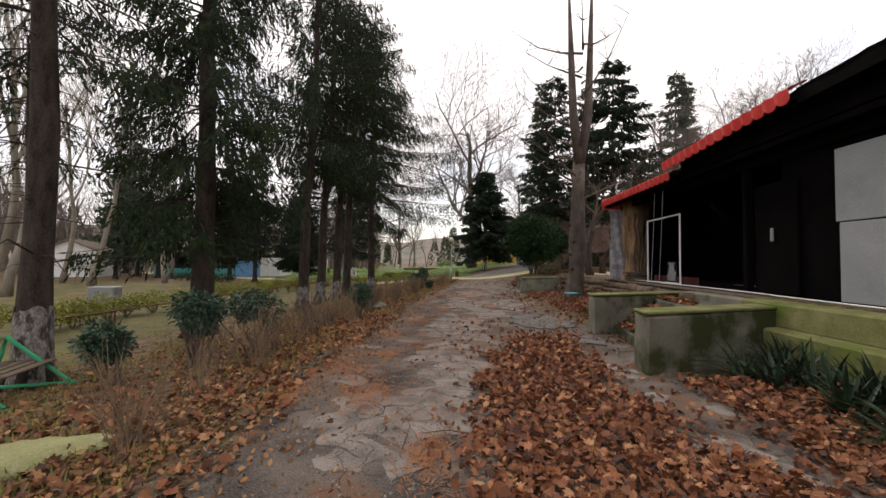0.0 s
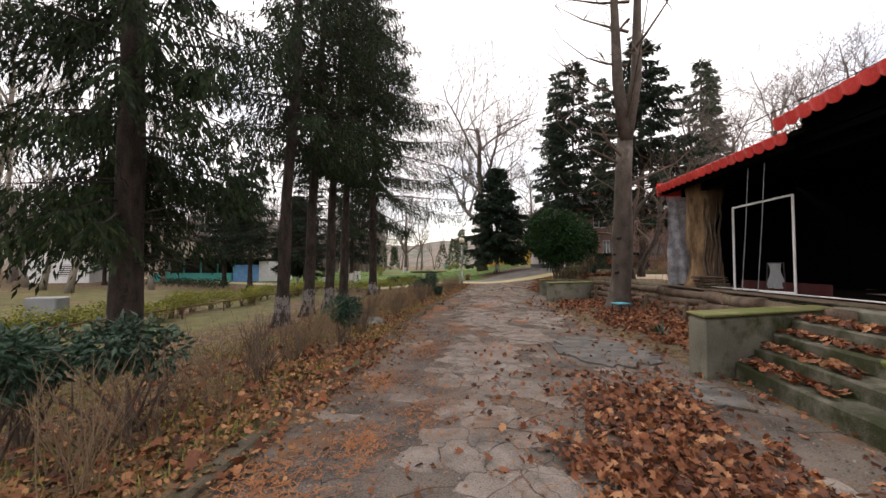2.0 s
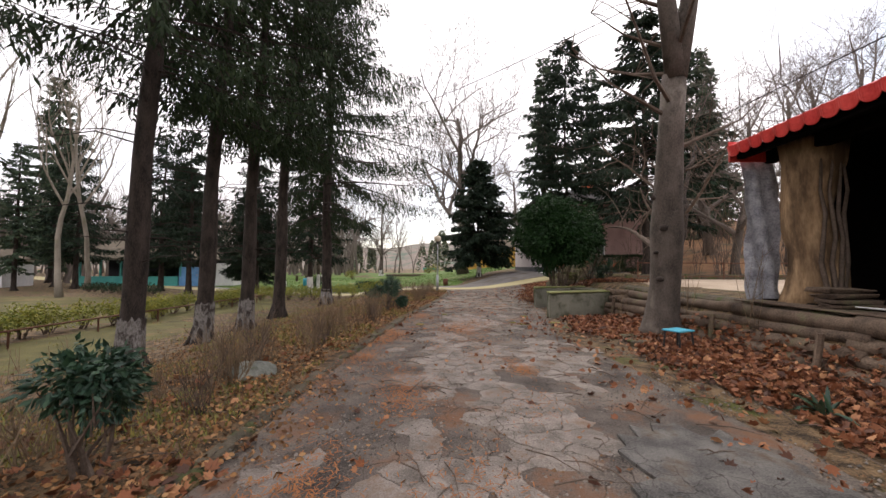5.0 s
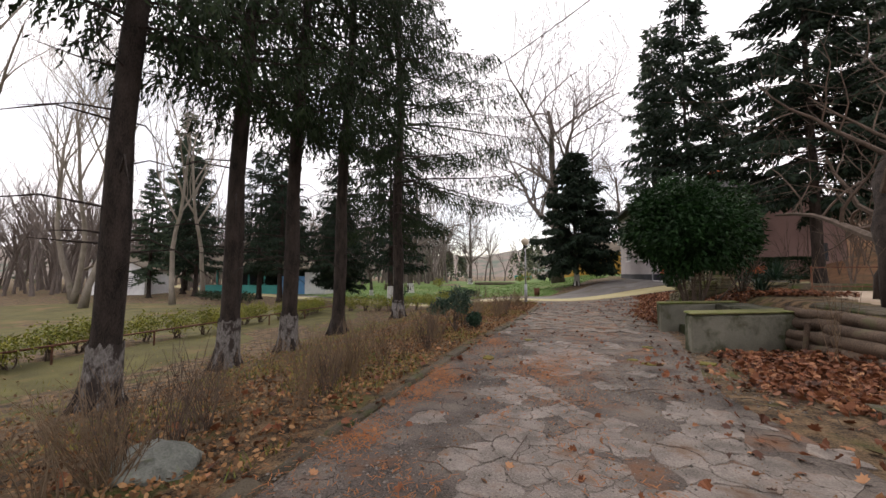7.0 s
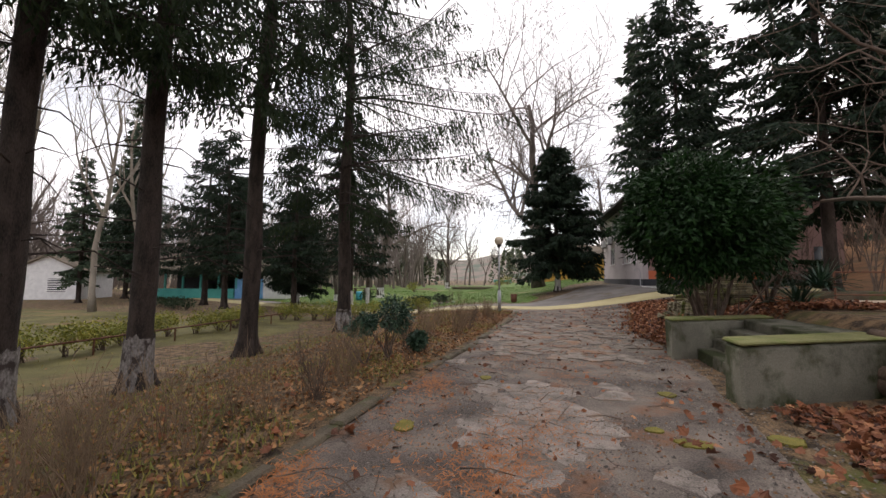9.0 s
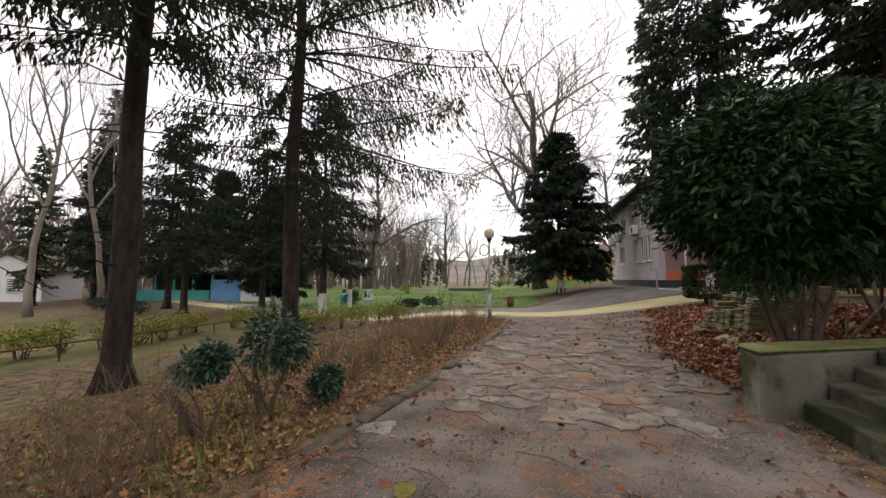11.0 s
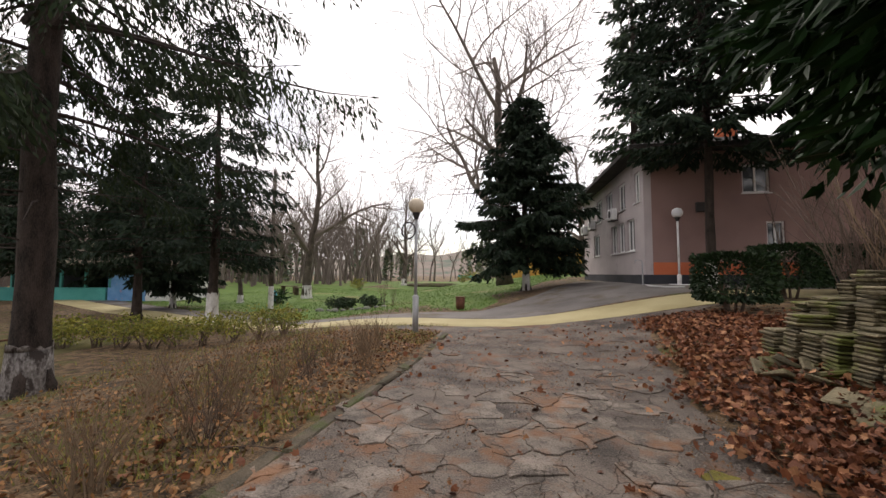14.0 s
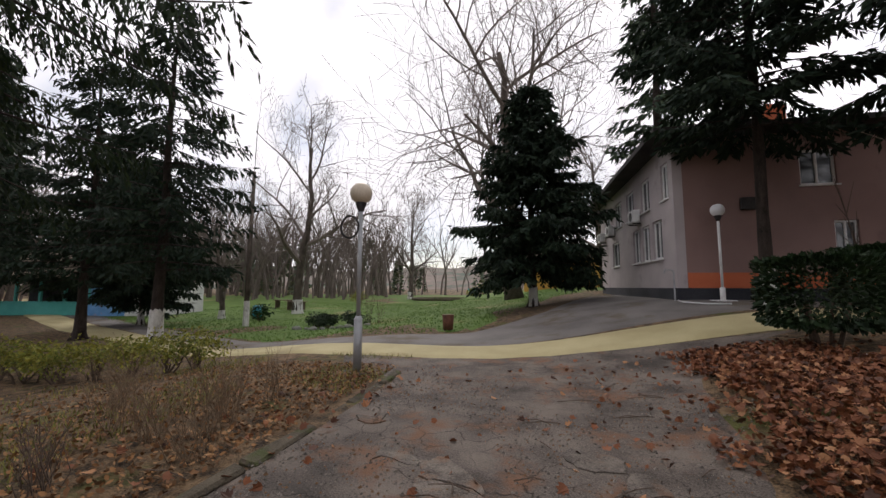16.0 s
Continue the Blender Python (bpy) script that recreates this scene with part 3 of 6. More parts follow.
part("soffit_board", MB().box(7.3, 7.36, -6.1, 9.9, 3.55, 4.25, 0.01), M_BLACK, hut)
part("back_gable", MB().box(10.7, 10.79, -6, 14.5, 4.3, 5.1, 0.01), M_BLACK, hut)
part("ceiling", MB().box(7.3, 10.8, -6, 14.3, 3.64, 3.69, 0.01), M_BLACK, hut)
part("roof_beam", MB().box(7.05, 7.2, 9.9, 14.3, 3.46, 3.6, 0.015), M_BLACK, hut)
part("porch_floor_edge", MB().box(7.0, 7.5, 6.95, 14.4, 0.862, 0.885, 0.01), M_LOG, hut, "dark worn planks")

trunk_post = thing("tree_trunk_post", "stripped tan tree trunk standing under the eaves", "trunk", at=(7.85, 13.75, 0.8))
pts, rad = [], []
for i in range(9):
    pts.append((0.05 * math.sin(i), 0.04 * math.cos(i * 1.3), -0.1 + i * 0.36))
    rad.append((0.5, 0.42, 0.38, 0.35, 0.36, 0.34, 0.37, 0.42, 0.46)[i])
part("trunk", MB().tube(pts, rad, 12), M_TAN, trunk_post, smooth=True)
for k in range(4):
    a = 4.3 + k * 0.3
    q = [(0.42 * math.cos(a) * (1 + 0.1 * math.sin(i + k)) + 0.04 * math.sin(i * 2.1 + k), 0.42 * math.sin(a), i * 0.38) for i in range(8)]
    part("root_stem", MB().tube(q, [0.05, 0.04, 0.035, 0.03, 0.03, 0.025, 0.02, 0.012], 6), M_TWIG, trunk_post, "dark climbing stem", True)
sheetp = thing("plastic_sheet", "crumpled grey plastic sheet hung from the eaves", "sheet", at=(7.5, 14.36, 0.85))
mb = MB()
for i in range(13):
    for j in range(8):
        mb.v.append((-0.25 + j * 0.09, 0.05 * math.sin(j * 1.9 + i * 0.6) + 0.03 * math.sin(i * 1.7) + 0.06, 0.03 + i * 0.215))
for i in range(12):
    for j in range(7):
        mb.f.append((i * 8 + j, i * 8 + j + 1, i * 8 + j + 9, i * 8 + j + 8))
part("sheet", mb, M_FOIL, sheetp, smooth=True)

wf = thing("goal_frame", "thin white metal frame leaning in the hut's open front", "frame", at=(7.4, 11.85, 0.9), rz=-81)
H1 = 1.82
part("upright", MB().tube([(0, 0, 0), (0, 0, H1)], 0.022, 8), M_WHITE, wf)
part("upright", MB().tube([(1.35, 0, 0), (1.35, 0, H1 + 0.06)], 0.022, 8), M_WHITE, wf)
part("top_bar", MB().tube([(0, 0, H1), (1.35, 0, H1 + 0.06)], 0.022, 8), M_WHITE, wf)
part("bottom_bar", MB().tube([(0, 0, 0.03), (1.35, 0, 0.03)], 0.018, 8), M_WHITE, wf)
for k, (x0, x1) in enumerate(((0.6, 0.25), (0.95, 0.5))):
    cd = thing("rope", "thin pale cord hanging from the eaves", "cord", "hanging cords", at=(7.3, 11.2 - k * 0.45, 0.9))
    part("cord", MB().tube([(0, 0, 2.55), (0.02, 0.15, 1.3), (0.05, 0.35, 0.0)], 0.008, 5), M_GREYP, cd)
cs = thing("cable_hose", "white hose lying along the hut floor", "hose", at=(0, 0, 0))
part("hose", MB().tube([(7.35, 12.6, 0.93), (7.6, 11.9, 0.92), (7.42, 11.0, 0.92), (7.5, 9.5, 0.92), (7.4, 7.8, 0.925), (7.3, 6.6, 0.92), (7.2, 4.5, 0.92), (7.1, 2.0, 0.92)], 0.013, 7), M_WHITE, cs, smooth=True)
cl = thing("hanging_cloth", "grey cloth hung over a low rail", "cloth", at=(7.7, 11.1, 0.9))
mb = MB()
for i in range(7):
    for j in range(6):
        mb.v.append((0.04 * math.sin(j * 2 + i), -0.17 + j * 0.07, 0.08 + i * 0.085))
for i in range(6):
    for j in range(5):
        mb.f.append((i * 6 + j, i * 6 + j + 1, i * 6 + j + 7, i * 6 + j + 6))
part("cloth", mb, M_GREYP, cl, smooth=True)
part("rail", MB().tube([(0, -0.25, 0), (0, -0.2, 0.6), (0, 0.2, 0.6), (0, 0.25, 0)], 0.012, 6), M_DARK, cl)
rc = thing("red_rug", "dark red rug hanging over the floor edge", "rug", at=(7.72, 9.9, 0.9))
mb = MB()
for i in range(20):
    for z in (0.0, 0.22):
        mb.v.append((0.03 * math.sin(i * 1.4), i * 0.12, z))
mb.f = [(2 * i, 2 * i + 2, 2 * i + 3, 2 * i + 1) for i in range(19)]
part("rug", mb, mat("red_fabric", (0.03, 0.006, 0.006), (0.06, 0.012, 0.01), 0.95, 4, 50, 0.3), rc, smooth=True)
gp = thing("sheet_metal", "large grey painted sheet-metal panel with a seam", "panel", at=(7.5, 6.1, 0.9), rz=-88)
part("upper_sheet", MB().box(0, 2.6, -0.02, 0.02, 1.22, 2.32, 0.008), M_GREYP, gp)
part("lower_sheet", MB().box(0.06, 2.6, -0.026, 0.015, 0.02, 1.2, 0.008), M_GREYP, gp)
ww = thing("rubble_pile", "small dark pile of boards by the trunk", "boards", at=(7.5, 12.9, 0.88))
for i in range(4):
    part("board", MB().box(-0.3, 0.35, -0.25 + 0.05 * i, 0.1 + 0.06 * i, i * 0.075, i * 0.075 + 0.06, 0.01, jit=0.02, rng=rng), M_LOG, ww)


# ---- plants ----
def tree_mesh(seed, height, r0, levels=4, spread=0.55, lean=(0, 0), up=0.25, first=0.35, kids=(5, 4, 4, 4), crooked=0.12, lf=1.0, thin=0.00065):
    """Trunk and branches of a bare tree."""
    r = random.Random(seed)
    trunk, br = MB(), MB()
    seg = (9, 6, 5, 3, 3)

    def grow(p, d, ln, rad, lev):
        n = (10, 6, 5, 3, 2)[lev]
        pts, rads = [p.copy()], [rad]
        q, e = p.copy(), d.copy()
        for i in range(n):
            e = (e + Vector((r.gauss(0, crooked), r.gauss(0, crooked), r.gauss(0, crooked * 0.6) + up * 0.12 * (lev > 0)))).normalized()
            q = q + e * ln / n
            pts.append(q.copy())
            rads.append(max(rad * (1 - 0.72 * (i + 1) / n), thin * height))
        if lev == 0:
            rads[0] *= 1.35
        (trunk if lev == 0 else br).tube(pts, rads, seg[lev], cap=lev == 0)
        if lev + 1 >= levels:
            return
        k = kids[lev]
        for i in range(k):
            t = (first if lev == 0 else 0.25) + (1 - (first if lev == 0 else 0.25)) * (i + r.random() * 0.8) / k
            t = min(t, 0.99)
            idx = min(int(t * n), n - 1)
            a = pts[idx].lerp(pts[idx + 1], t * n - idx)
            fwd = (pts[idx + 1] - pts[idx]).normalized()
            az = r.random() * 2 * math.pi if lev else i * 2.4 + r.random()
            side = fwd.cross(Vector((math.cos(az), math.sin(az), 0.3))).normalized()
            nd = (fwd * (1 - spread) + side * spread + Vector((0, 0, up))).normalized()
            grow(a, nd, ln * lf * r.uniform(0.42, 0.7) * (1 - 0.35 * t if lev == 0 else 1), rad * (1 - 0.72 * t) * r.uniform(0.5, 0.75), lev + 1)

    grow(Vector((0, 0, -0.15)), Vector((lean[0], lean[1], 1)).normalized(), height, r0, 0)
    return trunk, br


def bare_tree(name, label, seed, height, r0, at, mt=M_BARKG, mb_=M_TWIG, group="", white=0.0, **kw):
    t, b = tree_mesh(seed, height, r0, **kw)
    ob = thing(name, label, "tree", group, at=at)
    part("trunk", t, mt, ob, smooth=True)
    tagged(part("crown", b, mb_, ob), kind="stuff")
    if white:
        l = kw.get("lean", (0, 0))
        part("limewash", MB().tube([(l[0] * z, l[1] * z, z) for z in (-0.1, 0.3, white * 0.6, white)], [r0 * 1.45, r0 * 1.28, r0 * 1.1, r0 * 1.06], 14, False), M_LIME, ob, "flaking white limewash", True)
    return ob


def tuft(mb, p, d, ln, w, r):
    """One long needle clump: two crossed blades."""
    s = d.cross(Vector((r.uniform(-1, 1), r.uniform(-1, 1), r.uniform(-1, 1))))
    if s.length < 1e-4:
        return
    s.normalize()
    e = p + d * ln
    m = p + d * ln * 0.45
    o = len(mb.v)
    mb.v += [tuple(p), tuple(m + s * w), tuple(e), tuple(m - s * w)]
    mb.f.append((o, o + 1, o + 2, o + 3))


def spruce_mesh(seed, height, r0, base, reach, dens=1.0, hang=0.55, tuftl=0.15, tuftw=0.02, step=0.13, lean=(0, 0), gap=0.34, top=1.0, per=6, asym=0.0, dead=0, long=1.0, sag=1.0):
    """Trunk, limbs and needles of a spruce with hanging branchlets."""
    r = random.Random(seed)
    trunk, limb, nd = MB(), MB(), MB()
    n = 14
    axis_p = lambda z: Vector((lean[0] * z + 0.06 * ss(0.8, 5, z) * math.sin(z * 0.7 + seed), lean[1] * z + 0.06 * ss(0.8, 5, z) * math.cos(z * 0.6), z))
    zs = [-0.2, 0.0, 0.15, 0.35, 0.7, 1.2, 1.8] + [2.6 + (height - 2.6) * i / 11 for i in range(12)]
    trunk.tube([axis_p(q) for q in zs], [r0 * (1 + 0.32 * math.exp(-max(q, 0) * 3.2) + 0.05 * math.sin(q * 2.3 + seed)) * (1 - 0.93 * (max(q, 0) / height) ** 1.1) for q in zs], 14)
    for i in range(5):
        a = i * 1.257 + seed
        trunk.tube([Vector((math.cos(a) * r0 * k, math.sin(a) * r0 * k, z)) for k, z in ((0.7, 0.42), (1.2, 0.12), (1.75, -0.03), (2.3, -0.12))], [r0 * 0.42, r0 * 0.36, r0 * 0.24, r0 * 0.1], 7)
    for i in range(dead):
        zz, az, ln = r.uniform(1.8, base + 3), r.random() * 6.283, r.uniform(0.4, 1.9)
        o = axis_p(zz)
        limb.tube([o, o + Vector((math.cos(az) * ln * 0.5, math.sin(az) * ln * 0.5, r.uniform(-0.1, 0.12) * ln)), o + Vector((math.cos(az) * ln, math.sin(az) * ln, r.uniform(-0.35, 0.1) * ln))], [0.018, 0.012, 0.004], 4, False)
    z = base
    k = 0
    while z < height * top - 0.3:
        q = (z - base) / max(0.1, height - base)
        for j in range(r.choice((2, 3, 3, 4)) if q < 0.9 else 4):
            az = r.random() * 6.283
            ln = reach * (1 - q) ** 0.75 * r.uniform(0.55, 1.1) * (0.75 + 0.4 * min(1, q * 4)) + 0.25
            ln *= 1 + asym * math.cos(az + 0.35)
            droop = sag * r.uniform(0.25, 0.6) * (1.1 - q)
            o = axis_p(z)
            out = Vector((math.cos(az), math.sin(az), 0))
            side = Vector((-out.y, out.x, 0))
            m = 7
            pts = []
            for i in range(m + 1):
                s = i / m
                pts.append(o + out * ln * s + Vector((0, 0, ln * (0.12 * s - droop * s ** 1.6 + 0.3 * droop * s ** 4))) + side * 0.06 * ln * math.sin(s * 3 + az))
            rb = 0.01 + 0.008 * ln
            limb.tube(pts, [rb * (1 - 0.85 * i / m) for i in range(m + 1)], 4, False)
            s = r.uniform(0.12, 0.3)
            while s < 1.0:
                i = min(int(s * m), m - 1)
                p = pts[i].lerp(pts[i + 1], s * m - i)
                fw = (pts[i + 1] - pts[i]).normalized()
                for sg in (-1, 1):
                    if r.random() > dens:
                        continue
                    tl = long * r.uniform(0.25, 0.75) * (0.55 + 0.6 * (1 - s)) * (0.6 + 0.5 * (ln / reach))
                    dr = (side * sg * r.uniform(0.2, 0.9) + fw * r.uniform(0.2, 0.8) + Vector((0, 0, -1)) * r.uniform(0.3, 1.0) * hang * 2.2).normalized()
                    for u in range(per):
                        a = p + dr * tl * (u + r.random()) / per + Vector((0, 0, -0.1 * (u / per) ** 2))
                        dd = (dr * 0.9 + Vector((r.uniform(-1, 1), r.uniform(-1, 1), r.uniform(-1, 0.3))) * 0.5).normalized()
                        tuft(nd, a, dd, tuftl * r.uniform(0.7, 1.4), tuftw * r.uniform(0.7, 1.4), r)
                s += step / max(0.4, ln) * r.uniform(0.7, 1.3)
            tuft(nd, pts[-1], (pts[-1] - pts[-2]).normalized(), tuftl * 1.5, tuftw, r)
        z += gap * r.uniform(0.6, 1.3)
        k += 1
    return trunk, limb, nd


def conifer(name, label, at, meshes, group="", white=None, wmat=None, r0=0.2, rz=0, lean=(0, 0), sc=1.0):
    ob = thing(name, label, "tree", group, at=at, rz=rz)
    ob.scale = (sc, sc, sc)
    for nm, me in zip(("trunk", "bough", "foliage"), meshes):
        p = new(nm, me)
        p.parent = ob
        if nm != "trunk":
            tagged(p, kind="stuff")
    if white:
        lw = MB().tube([(lean[0] * z, lean[1] * z, z) for z in (0.0, 0.15, 0.35, 0.7, white * 0.85, white)], [r0 * (1.05 + 0.32 * math.exp(-z * 3.2)) + 0.004 for z in (0.0, 0.15, 0.35, 0.7, white * 0.85, white)], 28, False)
        for i in range(28):
            q = lw.v[-28 + i]
            lw.v[-28 + i] = (q[0], q[1], q[2] + 0.13 * noise.noise((i * 0.9, at[0], at[1])))
        part("limewash", lw, wmat or M_LIMEW, ob, "flaking limewash band", True)
    return ob


def meshes(tri, mneedle, mbark=M_BARK):
    return (tri[0].mesh("trunk", mbark, True), tri[1].mesh("limbs", mbark), tri[2].mesh("needles", mneedle))


def leaf_blob(mb, c, rad, n, size, r, hollow=0.55, flat=1.0, wide=0.45, droop=0.3):
    """Broad leaves through the outer part of an uneven crown."""
    for _ in range(n):
        u = Vector((r.gauss(0, 1), r.gauss(0, 1), r.gauss(0, 1))).normalized()
        k = hollow + (1 - hollow) * r.random() ** 0.5
        k *= 0.78 + 0.45 * noise.noise(tuple(u * 1.7 + Vector(c)))+0.18
        p = Vector(c) + Vector((u.x * rad[0], u.y * rad[1], u.z * rad[2])) * k
        d = (u + Vector((r.uniform(-1, 1), r.uniform(-1, 1), r.uniform(-1, 0.6) - droop))).normalized()
        s = d.cross(Vector((r.uniform(-1, 1), r.uniform(-1, 1), r.uniform(-0.4, 1)))).normalized()
        nn = d.cross(s)
        l = size * r.uniform(0.7, 1.3)
        w = l * wide * 0.5
        o = len(mb.v)
        mb.v += [tuple(p), tuple(p + d * l * 0.4 + s * w), tuple(p + d * l - nn * l * 0.12), tuple(p + d * l * 0.4 - s * w)]
        mb.f += [(o, o + 1, o + 2, o + 3)]


def stems(mb, c, n, h, spread, rad, r, kids=3, sides=4):
    """A clump of thin upright twigs."""
    for _ in range(n):
        a = r.random() * 6.283
        d = Vector((math.cos(a) * spread * r.random(), math.sin(a) * spread * r.random(), 1)).normalized()
        p = Vector(c) + Vector((r.gauss(0, 0.06), r.gauss(0, 0.06), -0.03))
        l = h * r.uniform(0.55, 1.1)
        pts = [p, p + d * l * 0.4 + Vector((r.gauss(0, 0.03), r.gauss(0, 0.03), 0)), p + d * l + Vector((r.gauss(0, 0.06), r.gauss(0, 0.06), 0))]
        mb.tube(pts, [rad, rad * 0.7, rad * 0.25], sides, False)
        for _k in range(kids):
            t = r.uniform(0.3, 0.9)
            q = pts[0].lerp(pts[2], t)
            e = (d + Vector((r.uniform(-1, 1), r.uniform(-1, 1), r.uniform(-0.2, 0.8))) * 0.7).normalized()
            mb.tube([q, q + e * l * r.uniform(0.15, 0.4)], [rad * 0.5, rad * 0.2], 3, False)


def bush(name, label, at, rad, n, size, material, seed, trunk_h=0.3, group="", wide=0.45, category="bush", hollow=0.5, stem=7):
    r = random.Random(seed)
    ob = thing(name, label, category, group, at=at)
    m = MB()
    stems(m, (0, 0, 0), stem, trunk_h + rad[2], 0.9, 0.018 + 0.012 * rad[2], r, 3, 5)
    tagged(part("stem", m, M_TWIG, ob), kind="stuff")
    m = MB()
    for k in range(5):
        o = Vector((r.uniform(-1, 1) * rad[0] * 0.4, r.uniform(-1, 1) * rad[1] * 0.4, trunk_h + rad[2] + r.uniform(-1, 1) * rad[2] * 0.35))
        leaf_blob(m, o, [q * r.uniform(0.55, 0.75) for q in rad], n // 5, size, r, hollow, wide=wide)
    tagged(part("foliage", m, material, ob), kind="stuff")
    return ob


def bare_shrub(at, h, n, seed, material=M_TWIGL, spread=0.6, label="leafless light-brown shrub of thin upright twigs", group="bare shrubs", kids=4, rad=0.006):
    r = random.Random(seed)
    m = MB()
    stems(m, (0, 0, 0), n, h, spread, rad, r, kids, 3)
    ob = solid("bare_shrub", m, material, label, "shrub", group)
    ob.location = at
    return ob


def P(x, y, dz=0.0):
    return (x, y, gz(x, y) + dz)


# near spruces along the road
SP1 = meshes(spruce_mesh(11, 17, 0.27, 2.6, 2.9, hang=0.95, step=0.075, gap=0.27, long=1.5, per=9, top=0.85, dens=0.95, dead=30), M_NEEDLE)
SP2 = meshes(spruce_mesh(12, 18, 0.21, 5.2, 2.9, hang=0.6, gap=0.5, step=0.13, dead=26, dens=0.6), M_NEEDLE)
SP3 = meshes(spruce_mesh(13, 17, 0.2, 6.2, 2.5, hang=0.5, gap=0.55, lean=(0.04, 0.02), dead=34, dens=0.6), M_NEEDLE)
SP4 = meshes(spruce_mesh(14, 21, 0.25, 4.4, 4.9, hang=0.95, gap=0.31, step=0.1, asym=0.42, dead=24, long=1.4, per=8, top=0.9, dens=0.95), M_NEEDLE)
SP5 = meshes(spruce_mesh(15, 18, 0.2, 5.6, 3.4, hang=0.95, gap=0.28, step=0.1, lean=(0.035, 0.01), dead=40, long=1.2, per=7, top=0.85, dens=0.66), M_NEEDLE)
SPL = "tall dark spruce with drooping branchlets and flaking limewash on its trunk"
G1 = "spruces beside the road"
conifer("spruce", "tall spruce with pale trunk base beside a green bench", P(-4.75, 5.65), SP2, G1, 1.2, r0=0.21, rz=40)
conifer("spruce", "large spruce whose boughs hang nearly to the ground", P(-4.82, 9.6), SP1, G1, r0=0.27)
conifer("spruce", SPL, P(-4.15, 14.2), SP5, G1, 0.9, r0=0.2, rz=20, lean=(0.035, 0.01))
conifer("spruce", SPL, P(-4.4, 16.7), SP5, G1, 1.0, r0=0.2, rz=5, lean=(0.035, 0.01))
conifer("spruce", SPL, P(-4.3, 18.5), SP5, G1, 0.9, r0=0.2, rz=-20, lean=(0.035, 0.01))
conifer("spruce", "thick spruce trunk with flared roots, boughs reaching over the road", P(-4.8, 21.75), SP5, G1, r0=0.27, rz=-25, sc=1.12)
conifer("spruce", SPL, P(-4.45, 26.3), SP4, G1, 0.8, r0=0.25, rz=10)
conifer("spruce", "dark spruce standing farther back from the road", P(-12.5, 12.0), SP2, G1, r0=0.23, rz=70)

# dense dark conifers round the lawn and behind the yard
FR1 = meshes(spruce_mesh(21, 11, 0.16, 1.5, 3.1, hang=0.45, tuftl=0.24, tuftw=0.045, step=0.09, gap=0.15, per=7, sag=0.85), M_FIR)
FR5 = meshes(spruce_mesh(25, 13, 0.2, 2.6, 2.8, hang=0.35, tuftl=0.22, tuftw=0.04, step=0.15, gap=0.24, per=6, sag=0.55, dens=0.85), M_FIR)
FR2 = meshes(spruce_mesh(22, 22, 0.3, 3.0, 3.3, hang=0.25, tuftl=0.42, tuftw=0.08, step=0.24, gap=0.36, per=5), M_FIRHAZE)
FR4 = meshes(spruce_mesh(24, 22, 0.3, 3.0, 2.3, hang=0.25, tuftl=0.38, tuftw=0.06, step=0.2, gap=0.36, per=5), M_FIRHAZE)
FR3 = meshes(spruce_mesh(23, 18, 0.16, 5.0, 3.8, hang=0.25, tuftl=0.27, tuftw=0.045, step=0.14, gap=0.27, per=6, sag=0.7), M_FIR)
FR6 = meshes(spruce_mesh(26, 17, 0.24, 3.8, 4.6, hang=0.3, tuftl=0.28, tuftw=0.05, step=0.13, gap=0.24, per=6, sag=0.8), M_FIR)
conifer("fir", "dense dark cone-shaped fir with a limewashed trunk on the lawn's edge", P(4.3, 43.2), FR1, "firs", 0.9, M_LIME, 0.16, sc=1.02).scale = (1.2, 1.2, 1.03)
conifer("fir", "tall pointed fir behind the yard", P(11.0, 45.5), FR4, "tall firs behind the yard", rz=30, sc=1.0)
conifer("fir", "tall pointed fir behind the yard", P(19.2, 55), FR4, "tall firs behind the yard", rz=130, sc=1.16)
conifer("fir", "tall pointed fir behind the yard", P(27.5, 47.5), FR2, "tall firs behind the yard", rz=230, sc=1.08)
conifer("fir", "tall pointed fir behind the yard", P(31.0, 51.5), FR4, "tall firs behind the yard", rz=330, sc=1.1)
conifer("fir", "large dark fir with limewashed trunk in front of the house", P(10.35, 36.1), FR3, "firs", 1.15, M_LIME, 0.16, rz=80, sc=1.0)
conifer("fir", "dark spreading fir beside the yard", P(13.7, 31.0), FR6, "firs", rz=190, sc=1.0)
conifer("fir", "dark fir before the trees at the back", P(-31, 40), FR5, "firs", rz=170, sc=1.05)
conifer("fir", "dark fir before the trees at the back", P(-36, 43), FR2, "firs", rz=250, sc=0.7)
conifer("fir", "tall dark fir far behind the pavilion", P(-43.8, 50), FR2, "firs", rz=50, sc=1.1)
conifer("fir", "dark fir with a white-painted trunk by the footpath", P(-8.6, 35.2), FR5, "firs", 1.25, M_LIME, 0.2, rz=90, sc=1.0)
conifer("fir", "dark fir behind the footpath", P(-16.0, 41.0), FR1, "firs", 1.0, M_LIME, 0.16, rz=140, sc=0.85)
conifer("fir", "broad dark fir beyond the lane", P(-13.0, 36.0), FR5, "firs", rz=240, sc=0.9)
conifer("fir", "dark fir beyond the lane", P(-17.5, 35.0), FR5, "firs", rz=200, sc=0.95)
conifer("fir", "dark fir beyond the lane", P(-21.5, 37.5), FR5, "firs", rz=310, sc=1.0)
conifer("fir", "dark fir before the trees at the back", P(-27, 48), FR1, "firs", rz=10, sc=1.2)
conifer("fir", "dark fir before the trees at the back", P(-33, 37), FR2, "firs", rz=10, sc=0.55)

